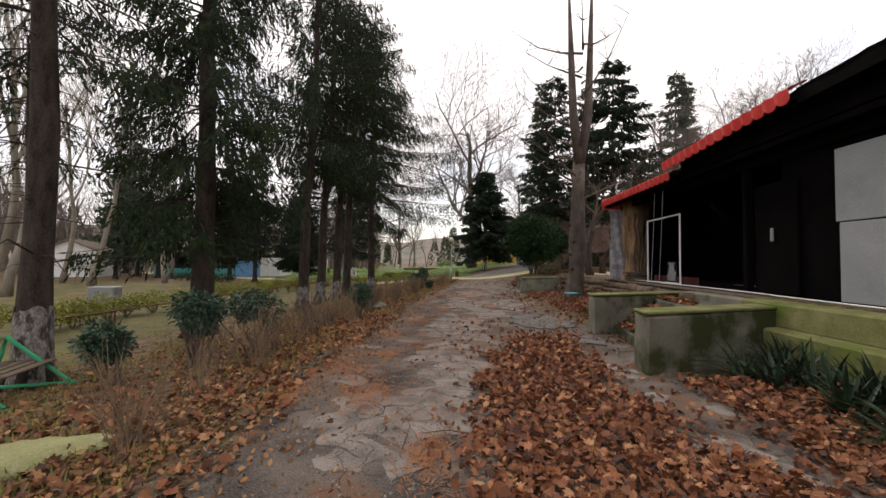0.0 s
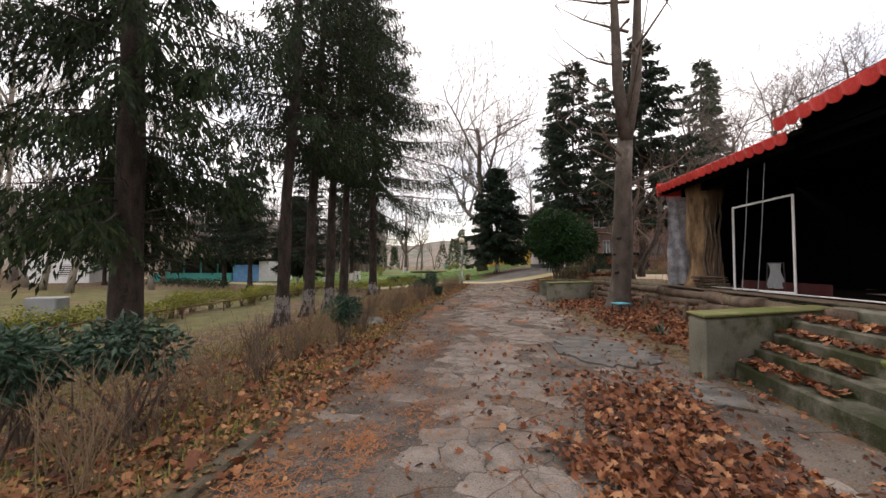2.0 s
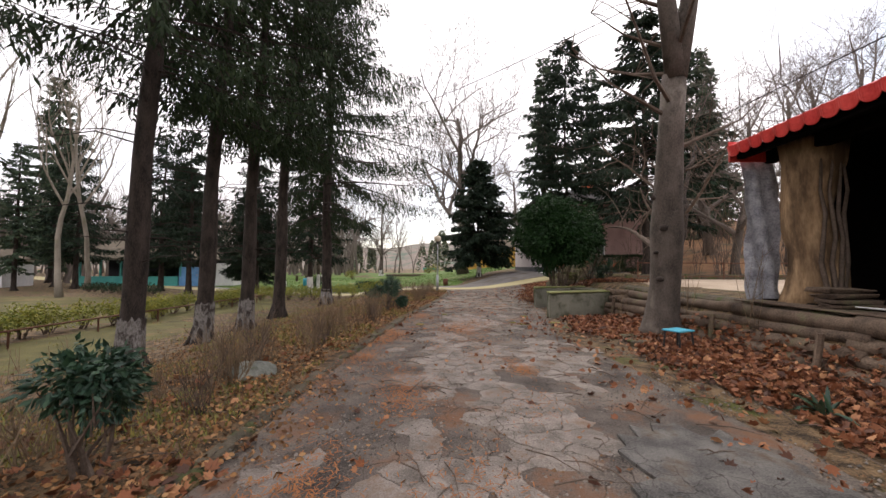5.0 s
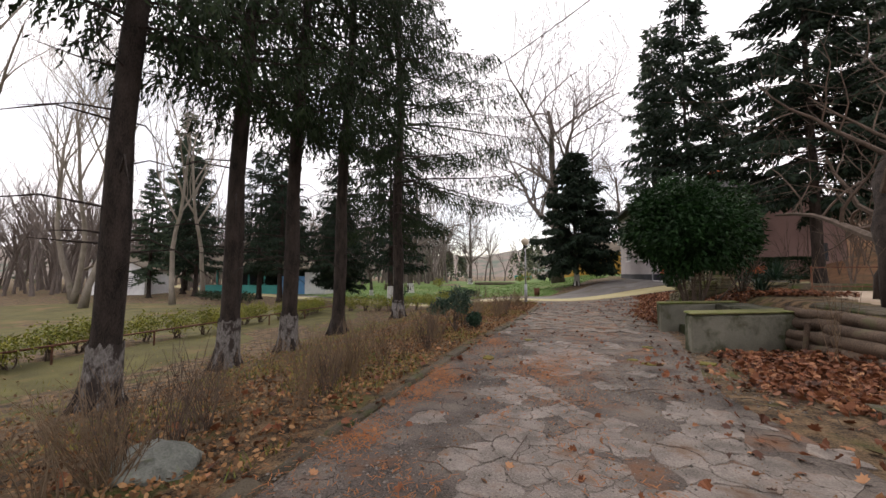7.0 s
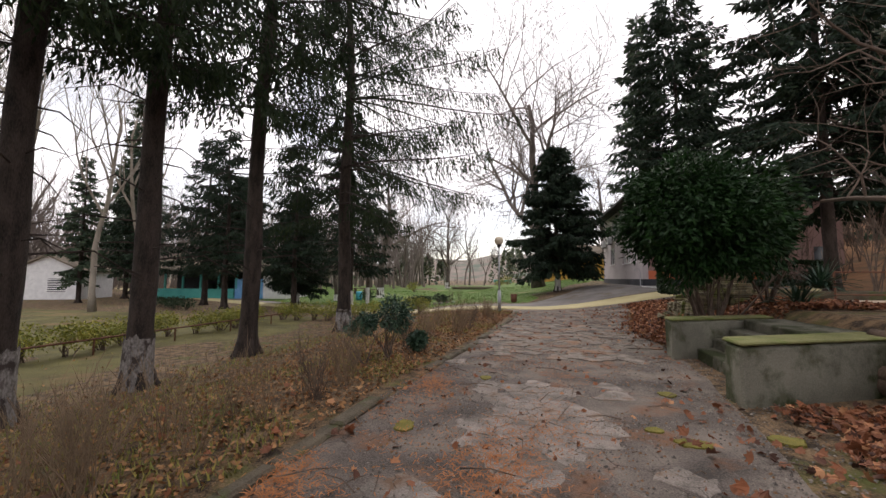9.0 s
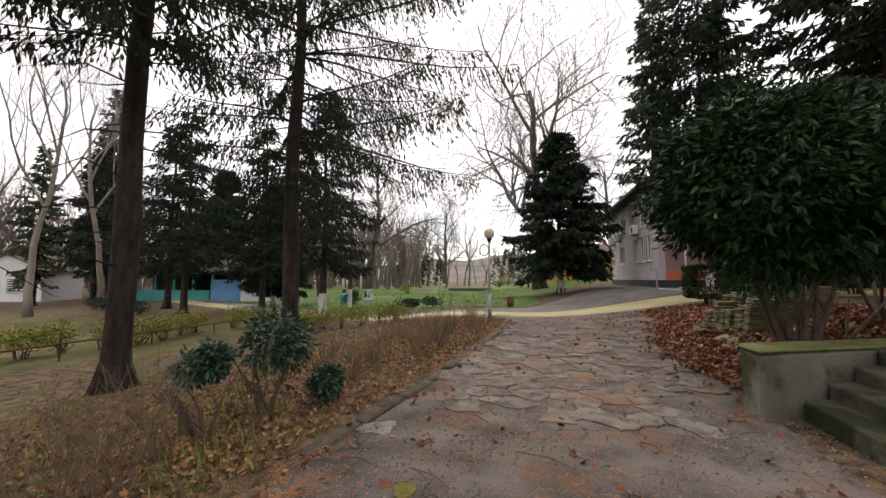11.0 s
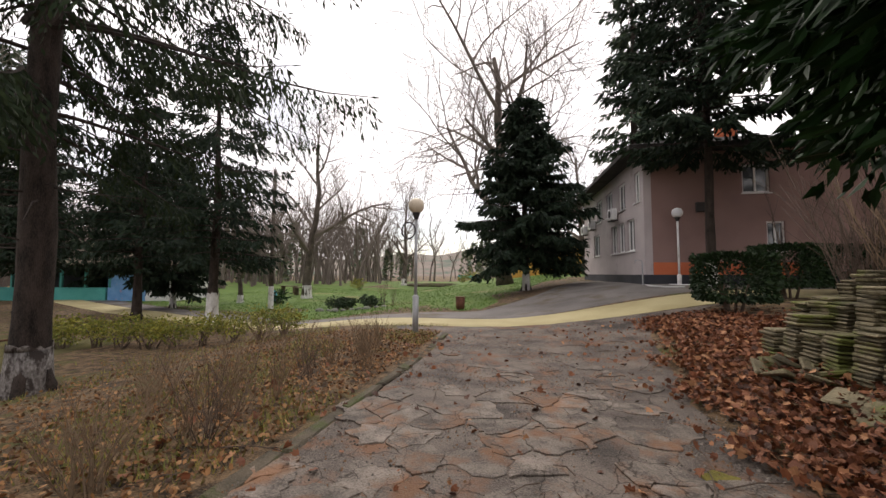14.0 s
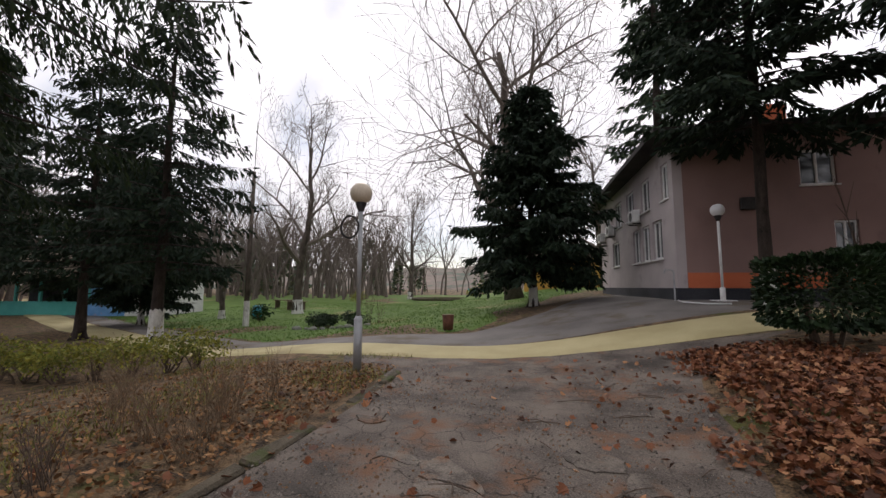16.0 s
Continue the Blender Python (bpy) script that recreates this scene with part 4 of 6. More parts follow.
# bare trees
tw = thing("forked_tree", "bare grey-barked tree with knots and a forked trunk", "tree", at=(6.28, 15.5, 0.02))
part("trunk", MB().tube([(-0.06, 0, -0.1), (-0.03, 0, 0.12), (0, 0, 0.45), (0.05, -0.03, 1.0), (0.08, -0.06, 1.6), (0.07, -0.12, 2.2), (0.06, -0.2, 2.8), (0.0, -0.45, 4.0), (-0.03, -0.7, 5.3)], [0.5, 0.4, 0.33, 0.29, 0.3, 0.32, 0.28, 0.24, 0.22], 18), M_BARKG, tw, smooth=True)
for k, (a, b, c2) in enumerate((((-0.03, -0.75, 5.2), (-0.3, -0.9, 7.0), (-0.5, -1.1, 11.5)), ((-0.03, -0.75, 5.2), (0.28, -0.8, 7.0), (0.45, -0.8, 12)))):
    part("stem", MB().tube([a, b, tuple((b[i] + c2[i]) / 2 for i in range(3)), c2], [0.2, 0.16, 0.11, 0.04], 9), M_BARKG, tw, smooth=True)
for k, (z, a) in enumerate(((1.75, 3.6), (2.25, 4.1), (2.9, 3.3), (1.2, 3.9))):
    part("knot", MB().ball((0.04 + 0.3 * math.cos(a), -0.1 * z * 0.6 + 0.3 * math.sin(a), z), 0.055 + 0.025 * (k % 2), 12, 8, 0.7 + 0.2 * (k % 3)), M_BARK, tw, "dark bark knot", True)
r = random.Random(3)
m = MB()
for k in range(15):
    z = r.uniform(2.0, 10)
    p = Vector((0.0, -0.12 * z, z))
    a = r.choice((2.6, 3.0, 3.4, 1.2, 0.6, 5.0, 4.2)) + r.uniform(-0.4, 0.4)
    l = r.uniform(1.4, 3.4)
    pts = [p + Vector((math.cos(a) * l * s, math.sin(a) * l * s, l * (0.25 * s + 0.35 * s * s) + r.gauss(0, 0.06))) for s in (0, 0.3, 0.6, 1)]
    m.tube(pts, [0.05, 0.035, 0.02, 0.008], 5, False)
    for j in range(6):
        q = pts[r.choice((1, 2, 2, 3))]
        d = Vector((r.uniform(-1, 1), r.uniform(-1, 1), r.uniform(-0.2, 1))).normalized()
        m.tube([q, q + d * l * 0.18 + Vector((0, 0, 0.05)), q + d * l * 0.36], [0.014, 0.01, 0.004], 3, False)
tagged(part("crown", m, M_TWIG, tw), kind="stuff")
bare_tree("small_tree", "crooked small bare tree with low sprawling limbs", 31, 5.5, 0.16, (7.9, 18.6, 0.85), M_BARK, M_TWIG, levels=4, spread=0.75, first=0.22, kids=(6, 5, 5, 3), lean=(-0.2, 0.05), up=0.12, crooked=0.2)
bare_tree("small_tree", "crooked small bare tree with low sprawling limbs", 32, 6.5, 0.15, (9.3, 21.0, 0.9), M_BARK, M_TWIG, levels=4, spread=0.7, first=0.22, kids=(6, 5, 5, 3), lean=(-0.1, 0.0), up=0.15, crooked=0.2)
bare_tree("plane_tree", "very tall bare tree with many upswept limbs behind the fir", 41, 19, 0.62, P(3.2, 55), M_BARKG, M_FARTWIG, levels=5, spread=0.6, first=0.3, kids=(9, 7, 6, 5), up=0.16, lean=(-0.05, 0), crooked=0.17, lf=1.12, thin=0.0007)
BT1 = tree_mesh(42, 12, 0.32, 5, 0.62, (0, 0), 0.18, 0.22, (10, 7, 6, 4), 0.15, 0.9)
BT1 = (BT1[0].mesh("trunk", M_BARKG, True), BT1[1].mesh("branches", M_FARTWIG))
BT2 = tree_mesh(43, 15, 0.2, 5, 0.45, (0.03, 0), 0.3, 0.4, (7, 5, 4, 3), 0.1, thin=0.0004)
BT2 = (BT2[0].mesh("trunk", M_BARKP, True), BT2[1].mesh("branches", M_BARKP))


def bare_copy(ms, at, rz, sc, label, group, white=0.0, r0=0.3):
    ob = thing("bare_tree", label, "tree", group, at=at, rz=rz)
    ob.scale = (sc, sc, sc)
    for nm, me in zip(("trunk", "crown"), ms):
        p = new(nm, me)
        p.parent = ob
        if nm == "crown":
            tagged(p, kind="stuff")
    if white:
        part("limewash", MB().tube([(0, 0, z) for z in (-0.1, 0.35, white)], [r0 * 1.5, r0 * 1.15, r0 * 1.05], 14, False), M_LIME, ob, "white limewash band", True)
    return ob


LT = "bare spreading tree with limewashed trunk on the lawn"
bare_copy(BT1, P(-12.5, 50), 0, 1.05, LT, "lawn trees", 1.0, 0.32)
bare_copy(BT1, P(-10.0, 71), 120, 1.0, LT, "lawn trees", 0.9, 0.32)
bare_copy(BT1, P(-15.0, 45.5), 200, 0.55, LT, "lawn trees", 1.0, 0.32)
bare_copy(BT1, P(12, 66), 250, 1.1, "bare tree behind the house", "trees behind the house")
bare_copy(BT1, P(7, 72), 40, 1.2, "bare tree behind the house", "trees behind the house")
for k, (x, y, s) in enumerate(((-31, 30, 1.0), (-26, 27.5, 1.05), (-23, 31, 0.9), (-36, 33, 1.1), (-28, 38, 1.0), (-18, 15, 0.9), (-22, 19, 1.0))):
    bare_copy(BT2, P(x, y), k * 77, s, "pale smooth-barked bare tree", "pale bare trees")
for k, (x, y, s) in enumerate(((19, 31, 0.8), (24, 33, 1.0), (30, 36, 1.1), (22, 38, 1.0), (36, 40, 1.2), (28, 30, 0.9))):
    bare_copy(BT1, (x, y, gz(x, y) + 6.5 * max(0, (y - 29) / 34) * ss(13, 22, x) - 0.2), k * 67, s, "bare tree on the bank behind the yard", "trees on the bank")

# ---- house and far buildings ----
HZ = 0.98
house = thing("house", "two-storey house, pale and pinkish render, dark hipped roof", "house", at=(8.8, 38.0, HZ))
D, W, HH = 12.0, 8.2, 5.5


def wall_with_holes(name, length, height, holes, m, material, thick=0.3):
    """Wall along local x with its outer face at y=0, as pieces round rectangular openings."""
    xs = sorted({0, length, *[h[0] for h in holes], *[h[1] for h in holes]})
    for x0, x1 in zip(xs, xs[1:]):
        cuts = sorted((h[2], h[3]) for h in holes if h[0] <= x0 + 1e-6 and h[1] >= x1 - 1e-6)
        z = 0.0
        for a, b in cuts + [(height, height)]:
            if a > z + 1e-6:
                part(name, MB().box(x0, x1, 0, thick, z, a, 0.0005, m), material, house)
            z = b


LH = [(1.2, 2.2, 1.55, 3.0), (2.6, 3.6, 1.55, 3.0), (3.9, 4.9, 1.55, 3.0), (7.5, 9.0, 1.6, 2.9), (0.4, 1.1, 3.6, 4.9), (2.4, 3.5, 3.6, 4.9), (4.6, 5.8, 3.6, 4.9), (6.8, 8.0, 3.6, 4.9), (9.3, 10.5, 3.6, 4.9)]
RH = [(3.4, 4.4, 3.75, 4.9), (4.2, 4.85, 1.4, 2.6)]
LM = Matrix(((0, 1, 0, 0), (1, 0, 0, 0), (0, 0, 1, 0), (0, 0, 0, 1)))
RM = Matrix.Identity(4)
wall_with_holes("wall", D, HH, LH, LM, M_HWHITE)
wall_with_holes("wall", W, HH, RH, RM @ Matrix.Translation((0.302, 0, 0)), M_HPINK)
part("rear_wall", MB().box(0.302, W, D - 0.3, D, 0, HH, 0.01), M_HWHITE, house)
part("far_wall", MB().box(W + 0.31, W + 0.6, 0.302, D - 0.302, 0, HH, 0.01), M_HPINK, house)
part("plinth", MB().box(-0.03, W + 0.3, -0.035, D, -0.3, 0.48, 0.01), M_PLINTH, house, "dark painted plinth")
part("colour_band", MB().box(0.31, 6.6, -0.012, 0.0, 0.485, 0.98, 0.002), M_HORANGE, house, "orange painted band")
rf = MB()
e = 0.75
rf.add([(-e, -e, HH), (W + e, -e, HH), (W + e, D + e, HH), (-e, D + e, HH), (W * 0.5, D * 0.35, HH + 2.0), (W * 0.5, D * 0.65, HH + 2.0), (-e, -e, HH + 0.18), (W + e, -e, HH + 0.18), (W + e, D + e, HH + 0.18), (-e, D + e, HH + 0.18)],
       [(0, 3, 2, 1), (0, 1, 7, 6), (1, 2, 8, 7), (2, 3, 9, 8), (3, 0, 6, 9), (6, 7, 4), (7, 8, 5, 4), (8, 9, 5), (9, 6, 4, 5)])
part("roof", rf, M_ROOFD, house, "dark sheet roof with wide eaves")
part("chimney", MB().box(4.6, 5.3, 3.0, 3.7, HH + 0.9, HH + 2.3, 0.02), M_HORANGE, house, "brick-red chimney")
wg = thing("house_wing", "set-back pinkish wing of the house", "house", at=(17.6, 41.0, HZ))
part("wall", MB().box(0, 3.2, 0, 8, -0.3, 5.3, 0.01), M_HPINK, wg)
part("window", MB().box(1.2, 2.2, -0.03, -0.004, 1.3, 2.5, 0.01), M_GLASS, wg)
part("roof", MB().box(-0.4, 3.6, -0.5, 8.4, 5.303, 5.5, 0.02), M_ROOFD, wg)
for holes, mm in ((LH, LM), (RH, Matrix.Translation((0.302, 0, 0)))):
    for x0, x1, z0, z1 in holes:
        w = part("window", MB().box(x0, x1, 0.12, 0.14, z0, z1, 0.004, mm), M_GLASS, house, "dark glass window")
        fr = MB()
        for a, b, c3, d3 in ((x0, x1, z0, z0 + 0.07), (x0, x1, z1 - 0.07, z1), (x0, x0 + 0.07, z0 + 0.072, z1 - 0.072), (x1 - 0.07, x1, z0 + 0.072, z1 - 0.072), ((x0 + x1) / 2 - 0.035, (x0 + x1) / 2 + 0.035, z0 + 0.072, z1 - 0.072)):
            fr.box(a, b, 0.07, 0.118, c3, d3, 0.006, mm)
        f_ = part("window_frame", fr, M_WHITE, w, "white window frame")
        part("window_sill", MB().box(x0 - 0.05, x1 + 0.05, -0.07, 0.12, z0 - 0.05, z0 - 0.003, 0.008, mm), M_WHITE, w, "white sill")
for k, (y, z) in enumerate(((3.9, 3.25), (8.6, 3.3), (10.9, 3.2))):
    ac = thing("air_conditioner", "white boxy air conditioner on the house wall", "air conditioner", "air conditioners", at=(8.8, 38.0 + y, HZ + z))
    part("casing", MB().box(-0.36, -0.06, -0.4, 0.4, 0, 0.55, 0.03), M_WHITE, ac)
    part("fan_grille", MB().tube([(-0.362, -0.1, 0.28), (-0.375, -0.1, 0.28)], 0.2, 18), M_DARK, ac, "dark round grille")
    part("bracket", MB().box(-0.34, 0.0, -0.3, -0.26, -0.05, -0.003, 0.005), M_DARK, ac)
    part("bracket", MB().box(-0.34, 0.0, 0.26, 0.3, -0.05, -0.003, 0.005), M_DARK, ac)
hp = thing("bent_pipe", "thin grey bent pipe standing by the house corner", "pipe", at=P(8.55, 37.6))
part("pipe", MB().tube([(0, 0, -0.05), (0, 0, 0.9), (-0.03, 0, 1.0), (-0.25, 0, 1.02), (-0.28, 0, 0.9)], 0.025, 7), M_METAL, hp)
hb = thing("wall_box", "small dark box on the pink house wall", "wall box", at=(11.0, 38.0, HZ + 3.0))
part("box", MB().box(-0.25, 0.25, -0.14, 0, 0, 0.4, 0.02), M_DARK, hb)
ob = thing("ochre_house", "ochre-walled low house behind the trees", "house", at=P(8, 66))
part("wall", MB().box(-4, 5, 0, 6, -0.5, 3.0, 0.02), M_ORANGE, ob)
rf = MB().add([(-4.5, -0.5, 3), (5.5, -0.5, 3), (5.5, 6.5, 3), (-4.5, 6.5, 3), (-4.5, 3, 4.6), (5.5, 3, 4.6)], [(0, 1, 5, 4), (2, 3, 4, 5), (0, 4, 3), (1, 2, 5), (0, 3, 2, 1)])
part("roof", rf, M_ROOFT, ob)

wh = thing("white_hut", "small white gabled hut with a slatted window", "hut", at=P(-42, 42), rz=25)
part("wall", MB().box(-2.6, 2.6, -2.5, 2.5, -0.3, 2.7, 0.02), M_WHITE, wh)
part("gable", MB().add([(-2.6, -2.5, 2.7), (2.6, -2.5, 2.7), (0, -2.5, 4.0), (-2.6, -2.3, 2.7), (2.6, -2.3, 2.7), (0, -2.3, 4.0)], [(0, 1, 2), (3, 5, 4), (0, 2, 5, 3), (1, 4, 5, 2)]), M_WHITE, wh)
part("roof", MB().add([(-3, -2.8, 2.65), (0, -2.8, 4.15), (3, -2.8, 2.65), (-3, 2.8, 2.65), (0, 2.8, 4.15), (3, 2.8, 2.65), (-3, -2.8, 2.53), (0, -2.8, 4.0), (3, -2.8, 2.53), (-3, 2.8, 2.53), (0, 2.8, 4.0), (3, 2.8, 2.53)], [(0, 1, 4, 3), (1, 2, 5, 4), (6, 9, 10, 7), (7, 10, 11, 8), (0, 6, 7, 1), (1, 7, 8, 2)]), M_ROOFT, wh)
part("window", MB().box(0.1, 1.5, -2.54, -2.502, 0.7, 1.9, 0.01), M_GLASS, wh)
for k in range(6):
    part("slat", MB().box(0.05, 1.55, -2.6, -2.545, 0.75 + k * 0.2, 0.85 + k * 0.2, 0.01), M_WHITE, wh)

pv = thing("pavilion", "low pavilion with teal posts and parapet under a grey tiled roof", "pavilion", at=P(-29, 45), rz=8)
part("back_wall", MB().box(-6, 6, 4, 4.3, -0.3, 2.9, 0.02), M_PLINTH, pv)
part("parapet", MB().box(-6, 3.2, -0.1, 0.1, -0.3, 0.95, 0.02), M_TEAL, pv, "teal painted parapet")
part("end_wall", MB().box(6.3, 8.6, -0.3, 4.3, -0.3, 2.3, 0.02), M_WHITE, pv, "white end wall")
part("mural", MB().box(3.3, 6.25, -0.06, 0.0, -0.2, 1.9, 0.01), M_BLUE, pv, "blue painted mural panel")
for k in range(6):
    part("post", MB().box(-5.9 + k * 1.85, -5.74 + k * 1.85, -0.08, 0.08, 0.952, 2.75, 0.01), M_TEAL, pv)
part("roof", MB().add([(-7, -1.2, 2.75), (7, -1.2, 2.75), (7, 5.2, 2.75), (-7, 5.2, 2.75), (-4, 2, 4.6), (4, 2, 4.6), (-7, -1.2, 2.6), (7, -1.2, 2.6), (7, 5.2, 2.6), (-7, 5.2, 2.6)], [(0, 1, 5, 4), (1, 2, 5), (2, 3, 4, 5), (3, 0, 4), (6, 9, 8, 7), (0, 6, 7, 1), (1, 7, 8, 2), (2, 8, 9, 3), (3, 9, 6, 0)]), M_ROOFT, pv)


# ---- lamps and lawn things ----
def lamp(at, h, mpole, mglobe, label, ring=False, collar=0.95):
    ob = thing("street_lamp", label, "street lamp", "globe lamps", at=at)
    part("base_plate", MB().box(-0.28, 0.28, -0.28, 0.28, -0.1, 0.07, 0.02), M_KERB if ring else M_WHITE, ob, "concrete pad")
    part("lower_pole", MB().tube([(0, 0, 0.07), (0, 0, collar)], 0.075, 12), mpole, ob, smooth=True)
    part("collar", MB().tube([(0, 0, collar), (0, 0, collar + 0.06)], [0.085, 0.05], 12), mpole, ob)
    part("pole", MB().tube([(0, 0, collar + 0.05), (0, 0, h - 0.32)], 0.038, 10), mpole, ob, smooth=True)
    part("cup", MB().tube([(0, 0, h - 0.34), (0, 0, h - 0.2), (0, 0, h - 0.14)], [0.045, 0.1, 0.11], 12), M_DARK, ob, "dark cup")
    part("globe", MB().ball((0, 0, h), 0.2, 20, 14), mglobe, ob, "frosted globe", True)
    if ring:
        g = thing("hose_ring", "dark hose coil hung on the lamp post", "hose", at=(at[0] - 0.13, at[1] - 0.06, at[2] + h - 0.62))
        part("coil", MB().tube([(0.17 * math.cos(a * 0.35) - 0.05, 0.01 * math.sin(a), 0.2 * math.sin(a * 0.35)) for a in range(19)], 0.02, 7), M_DARK, g, smooth=True)
    return ob


lamp((0.93, 30.45, -0.06), 3.22, M_METAL, M_GLOBE, "grey street lamp with a yellowed round globe on a mossy pad", True)
lamp((9.78, 37.3, 1.03), 2.85, M_WHITE, M_GLOBEW, "white-painted street lamp with a white globe by the house", collar=0.4)
up = thing("utility_pole", "thin dark wooden utility pole with a white-painted foot", "utility pole", at=P(-10.3, 41.8))
part("pole", MB().tube([(0, 0, -0.2), (0, 0, 4), (0.05, 0, 8.2)], [0.14, 0.12, 0.09], 9), M_BARKG, up, smooth=True)
part("limewash", MB().tube([(0, 0, -0.05), (0, 0, 1.3)], [0.155, 0.145], 10, False), M_LIME, up, "white-painted foot")
part("rod", MB().tube([(0.05, 0, 8.1), (0.1, 0, 11)], 0.02, 5), M_DARK, up)
bn = thing("litter_bin", "small rust-brown metal litter bin on the lawn's edge", "bin", at=P(1.3, 37.0))
part("body", MB().tube([(0, 0, 0.04), (0, 0, 0.5)], [0.17, 0.2], 14), M_RUST, bn, smooth=True)
part("rim", MB().tube([(0, 0, 0.5), (0, 0, 0.53)], [0.215, 0.215], 14), M_RUST, bn)
part("foot", MB().box(-0.12, 0.12, -0.12, 0.12, -0.02, 0.04, 0.01), M_DARK, bn)
for k, (x, y) in enumerate(((-5.5, 41.5), (-4.3, 41.8), (-6.3, 42.0))):
    bush("low_bush", "low dark evergreen bush in a rock bed", P(x, y), (0.8, 0.6, 0.35), 900, 0.12, M_BOX, 60 + k, 0.05, "rock bed bushes")
bare_shrub(P(-3.6, 42), 2.0, 14, 66, M_TWIG, 0.4, "leafless young shrub in the rock bed")
bare_shrub(P(-2.9, 41.6), 1.6, 10, 67, M_TWIG, 0.4, "leafless young shrub in the rock bed")
for k in range(9):
    a = random.Random(k)
    m = MB()
    m.ball((0, 0, 0.05), a.uniform(0.12, 0.24), 9, 6, 0.6)
    m.v = [tuple(Vector(q) * (1 + 0.3 * noise.noise(tuple(Vector(q) * 5 + Vector((k, 0, 0)))))) for q in m.v]
    o = solid("rock", m, M_ROCK, "grey rock edging a flower bed", "rock", "rock bed stones")
    o.location = P(-6.8 + k * 0.45, 40.9 + 0.15 * math.sin(k * 2))
for k, (x, y, s) in enumerate(((-11.5, 44.5, 0.7), (-2, 70, 0.8), (1, 68, 0.6), (-1, 73, 1.1), (3, 62, 0.6), (-12, 60, 0.9))):
    bush("round_bush", "rounded green bush on the lawn", P(x, y), (s, s, s * 0.7), 500, 0.16, M_HEDGE if k % 2 else M_LAUREL, 70 + k, 0.05, "lawn bushes")
fb = thing("raised_bed", "low concrete edging of a round flower bed", "flower bed", at=P(-4, 66))
part("edging", MB().tube([(4.2 * math.cos(i * 0.2618), 2.4 * math.sin(i * 0.2618), 0.12) for i in range(25)], 0.16, 6), M_KERB, fb)
gb = thing("garden_bench", "pale green bench far across the lawn", "bench", at=P(-2, 76))
part("seat", MB().box(-1.4, 1.4, -0.2, 0.2, 0.42, 0.48, 0.01), M_TEAL, gb)
part("backrest", MB().box(-1.4, 1.4, 0.2, 0.26, 0.5, 0.85, 0.01), M_TEAL, gb)
for x in (-1.2, 1.2):
    part("leg", MB().box(x - 0.05, x + 0.05, -0.18, 0.2, -0.05, 0.419, 0.01), M_DARK, gb)
for k, (x, y) in enumerate(((-14.5, 53), (-17, 55))):
    tb = thing("picnic_table", "small wooden picnic table on the lawn", "table", "picnic tables", at=P(x, y))
    part("tabletop", MB().box(-0.8, 0.8, -0.4, 0.4, 0.68, 0.74, 0.01), M_LOG, tb)
    for sx in (-0.6, 0.6):
        part("leg", MB().box(sx - 0.05, sx + 0.05, -0.3, 0.3, -0.05, 0.679, 0.01), M_LOG, tb)
tk = thing("blue_tank", "small blue barrel on the lawn", "barrel", at=P(-13.2, 46.5))
part("body", MB().tube([(0, 0, 0), (0, 0, 0.25), (0, 0, 0.55), (0, 0, 0.8)], [0.27, 0.3, 0.3, 0.27], 14), M_CYAN, tk, smooth=True)

# ---- hedges and bushes ----
for k, (x, y, sx, sy) in enumerate(((8.3, 31.0, 0.6, 0.58), (10.5, 32.6, 0.62, 0.6), (12.4, 33.4, 0.7, 0.6), (14.3, 34.0, 0.8, 0.6))):
    hd = thing("clipped_bush", "dark clipped evergreen bush with bare stems below", "hedge", "clipped evergreen bushes", at=P(x, y))
    r = random.Random(80 + k)
    m = MB()
    for i in range(7):
        a = r.uniform(0, 6.28)
        m.tube([(0.12 * math.cos(a), 0.12 * math.sin(a), -0.05), (0.3 * math.cos(a), 0.3 * math.sin(a), 0.7)], [0.035, 0.02], 5, False)
    tagged(part("stem", m, M_TWIG, hd), kind="stuff")
    m = MB()
    for i in range(5200):
        u = [r.uniform(-1, 1), r.uniform(-1, 1), r.uniform(-1, 1)]
        j = r.randrange(3)
        u[j] = math.copysign(r.uniform(0.82, 1.05), u[j])
        p = Vector((u[0] * sx, u[1] * sy, 0.86 + u[2] * 0.5 + 0.05 * noise.noise((u[0] * 3 + k, u[1] * 3, 0))))
        d = Vector((u[0] + r.uniform(-0.6, 0.6), u[1] + r.uniform(-0.6, 0.6), u[2] + r.uniform(-0.6, 0.6))).normalized()
        tuft(m, p, d, 0.09, 0.03, r)
    tagged(part("foliage", m, M_BOX, hd), kind="stuff")
lb = bush("laurel_bush", "large dark glossy laurel bush behind a mossy stair", P(6.1, 22.6), (2.05, 1.9, 1.75), 34000, 0.14, M_LAUREL, 90, 0.85, wide=0.36, stem=14, hollow=0.3)
bush("laurel_bush", "tall dark glossy laurel bush by the yard", P(7.6, 23.5), (0.95, 0.95, 1.2), 7000, 0.15, M_LAUREL, 91, 0.6, wide=0.3, hollow=0.3)


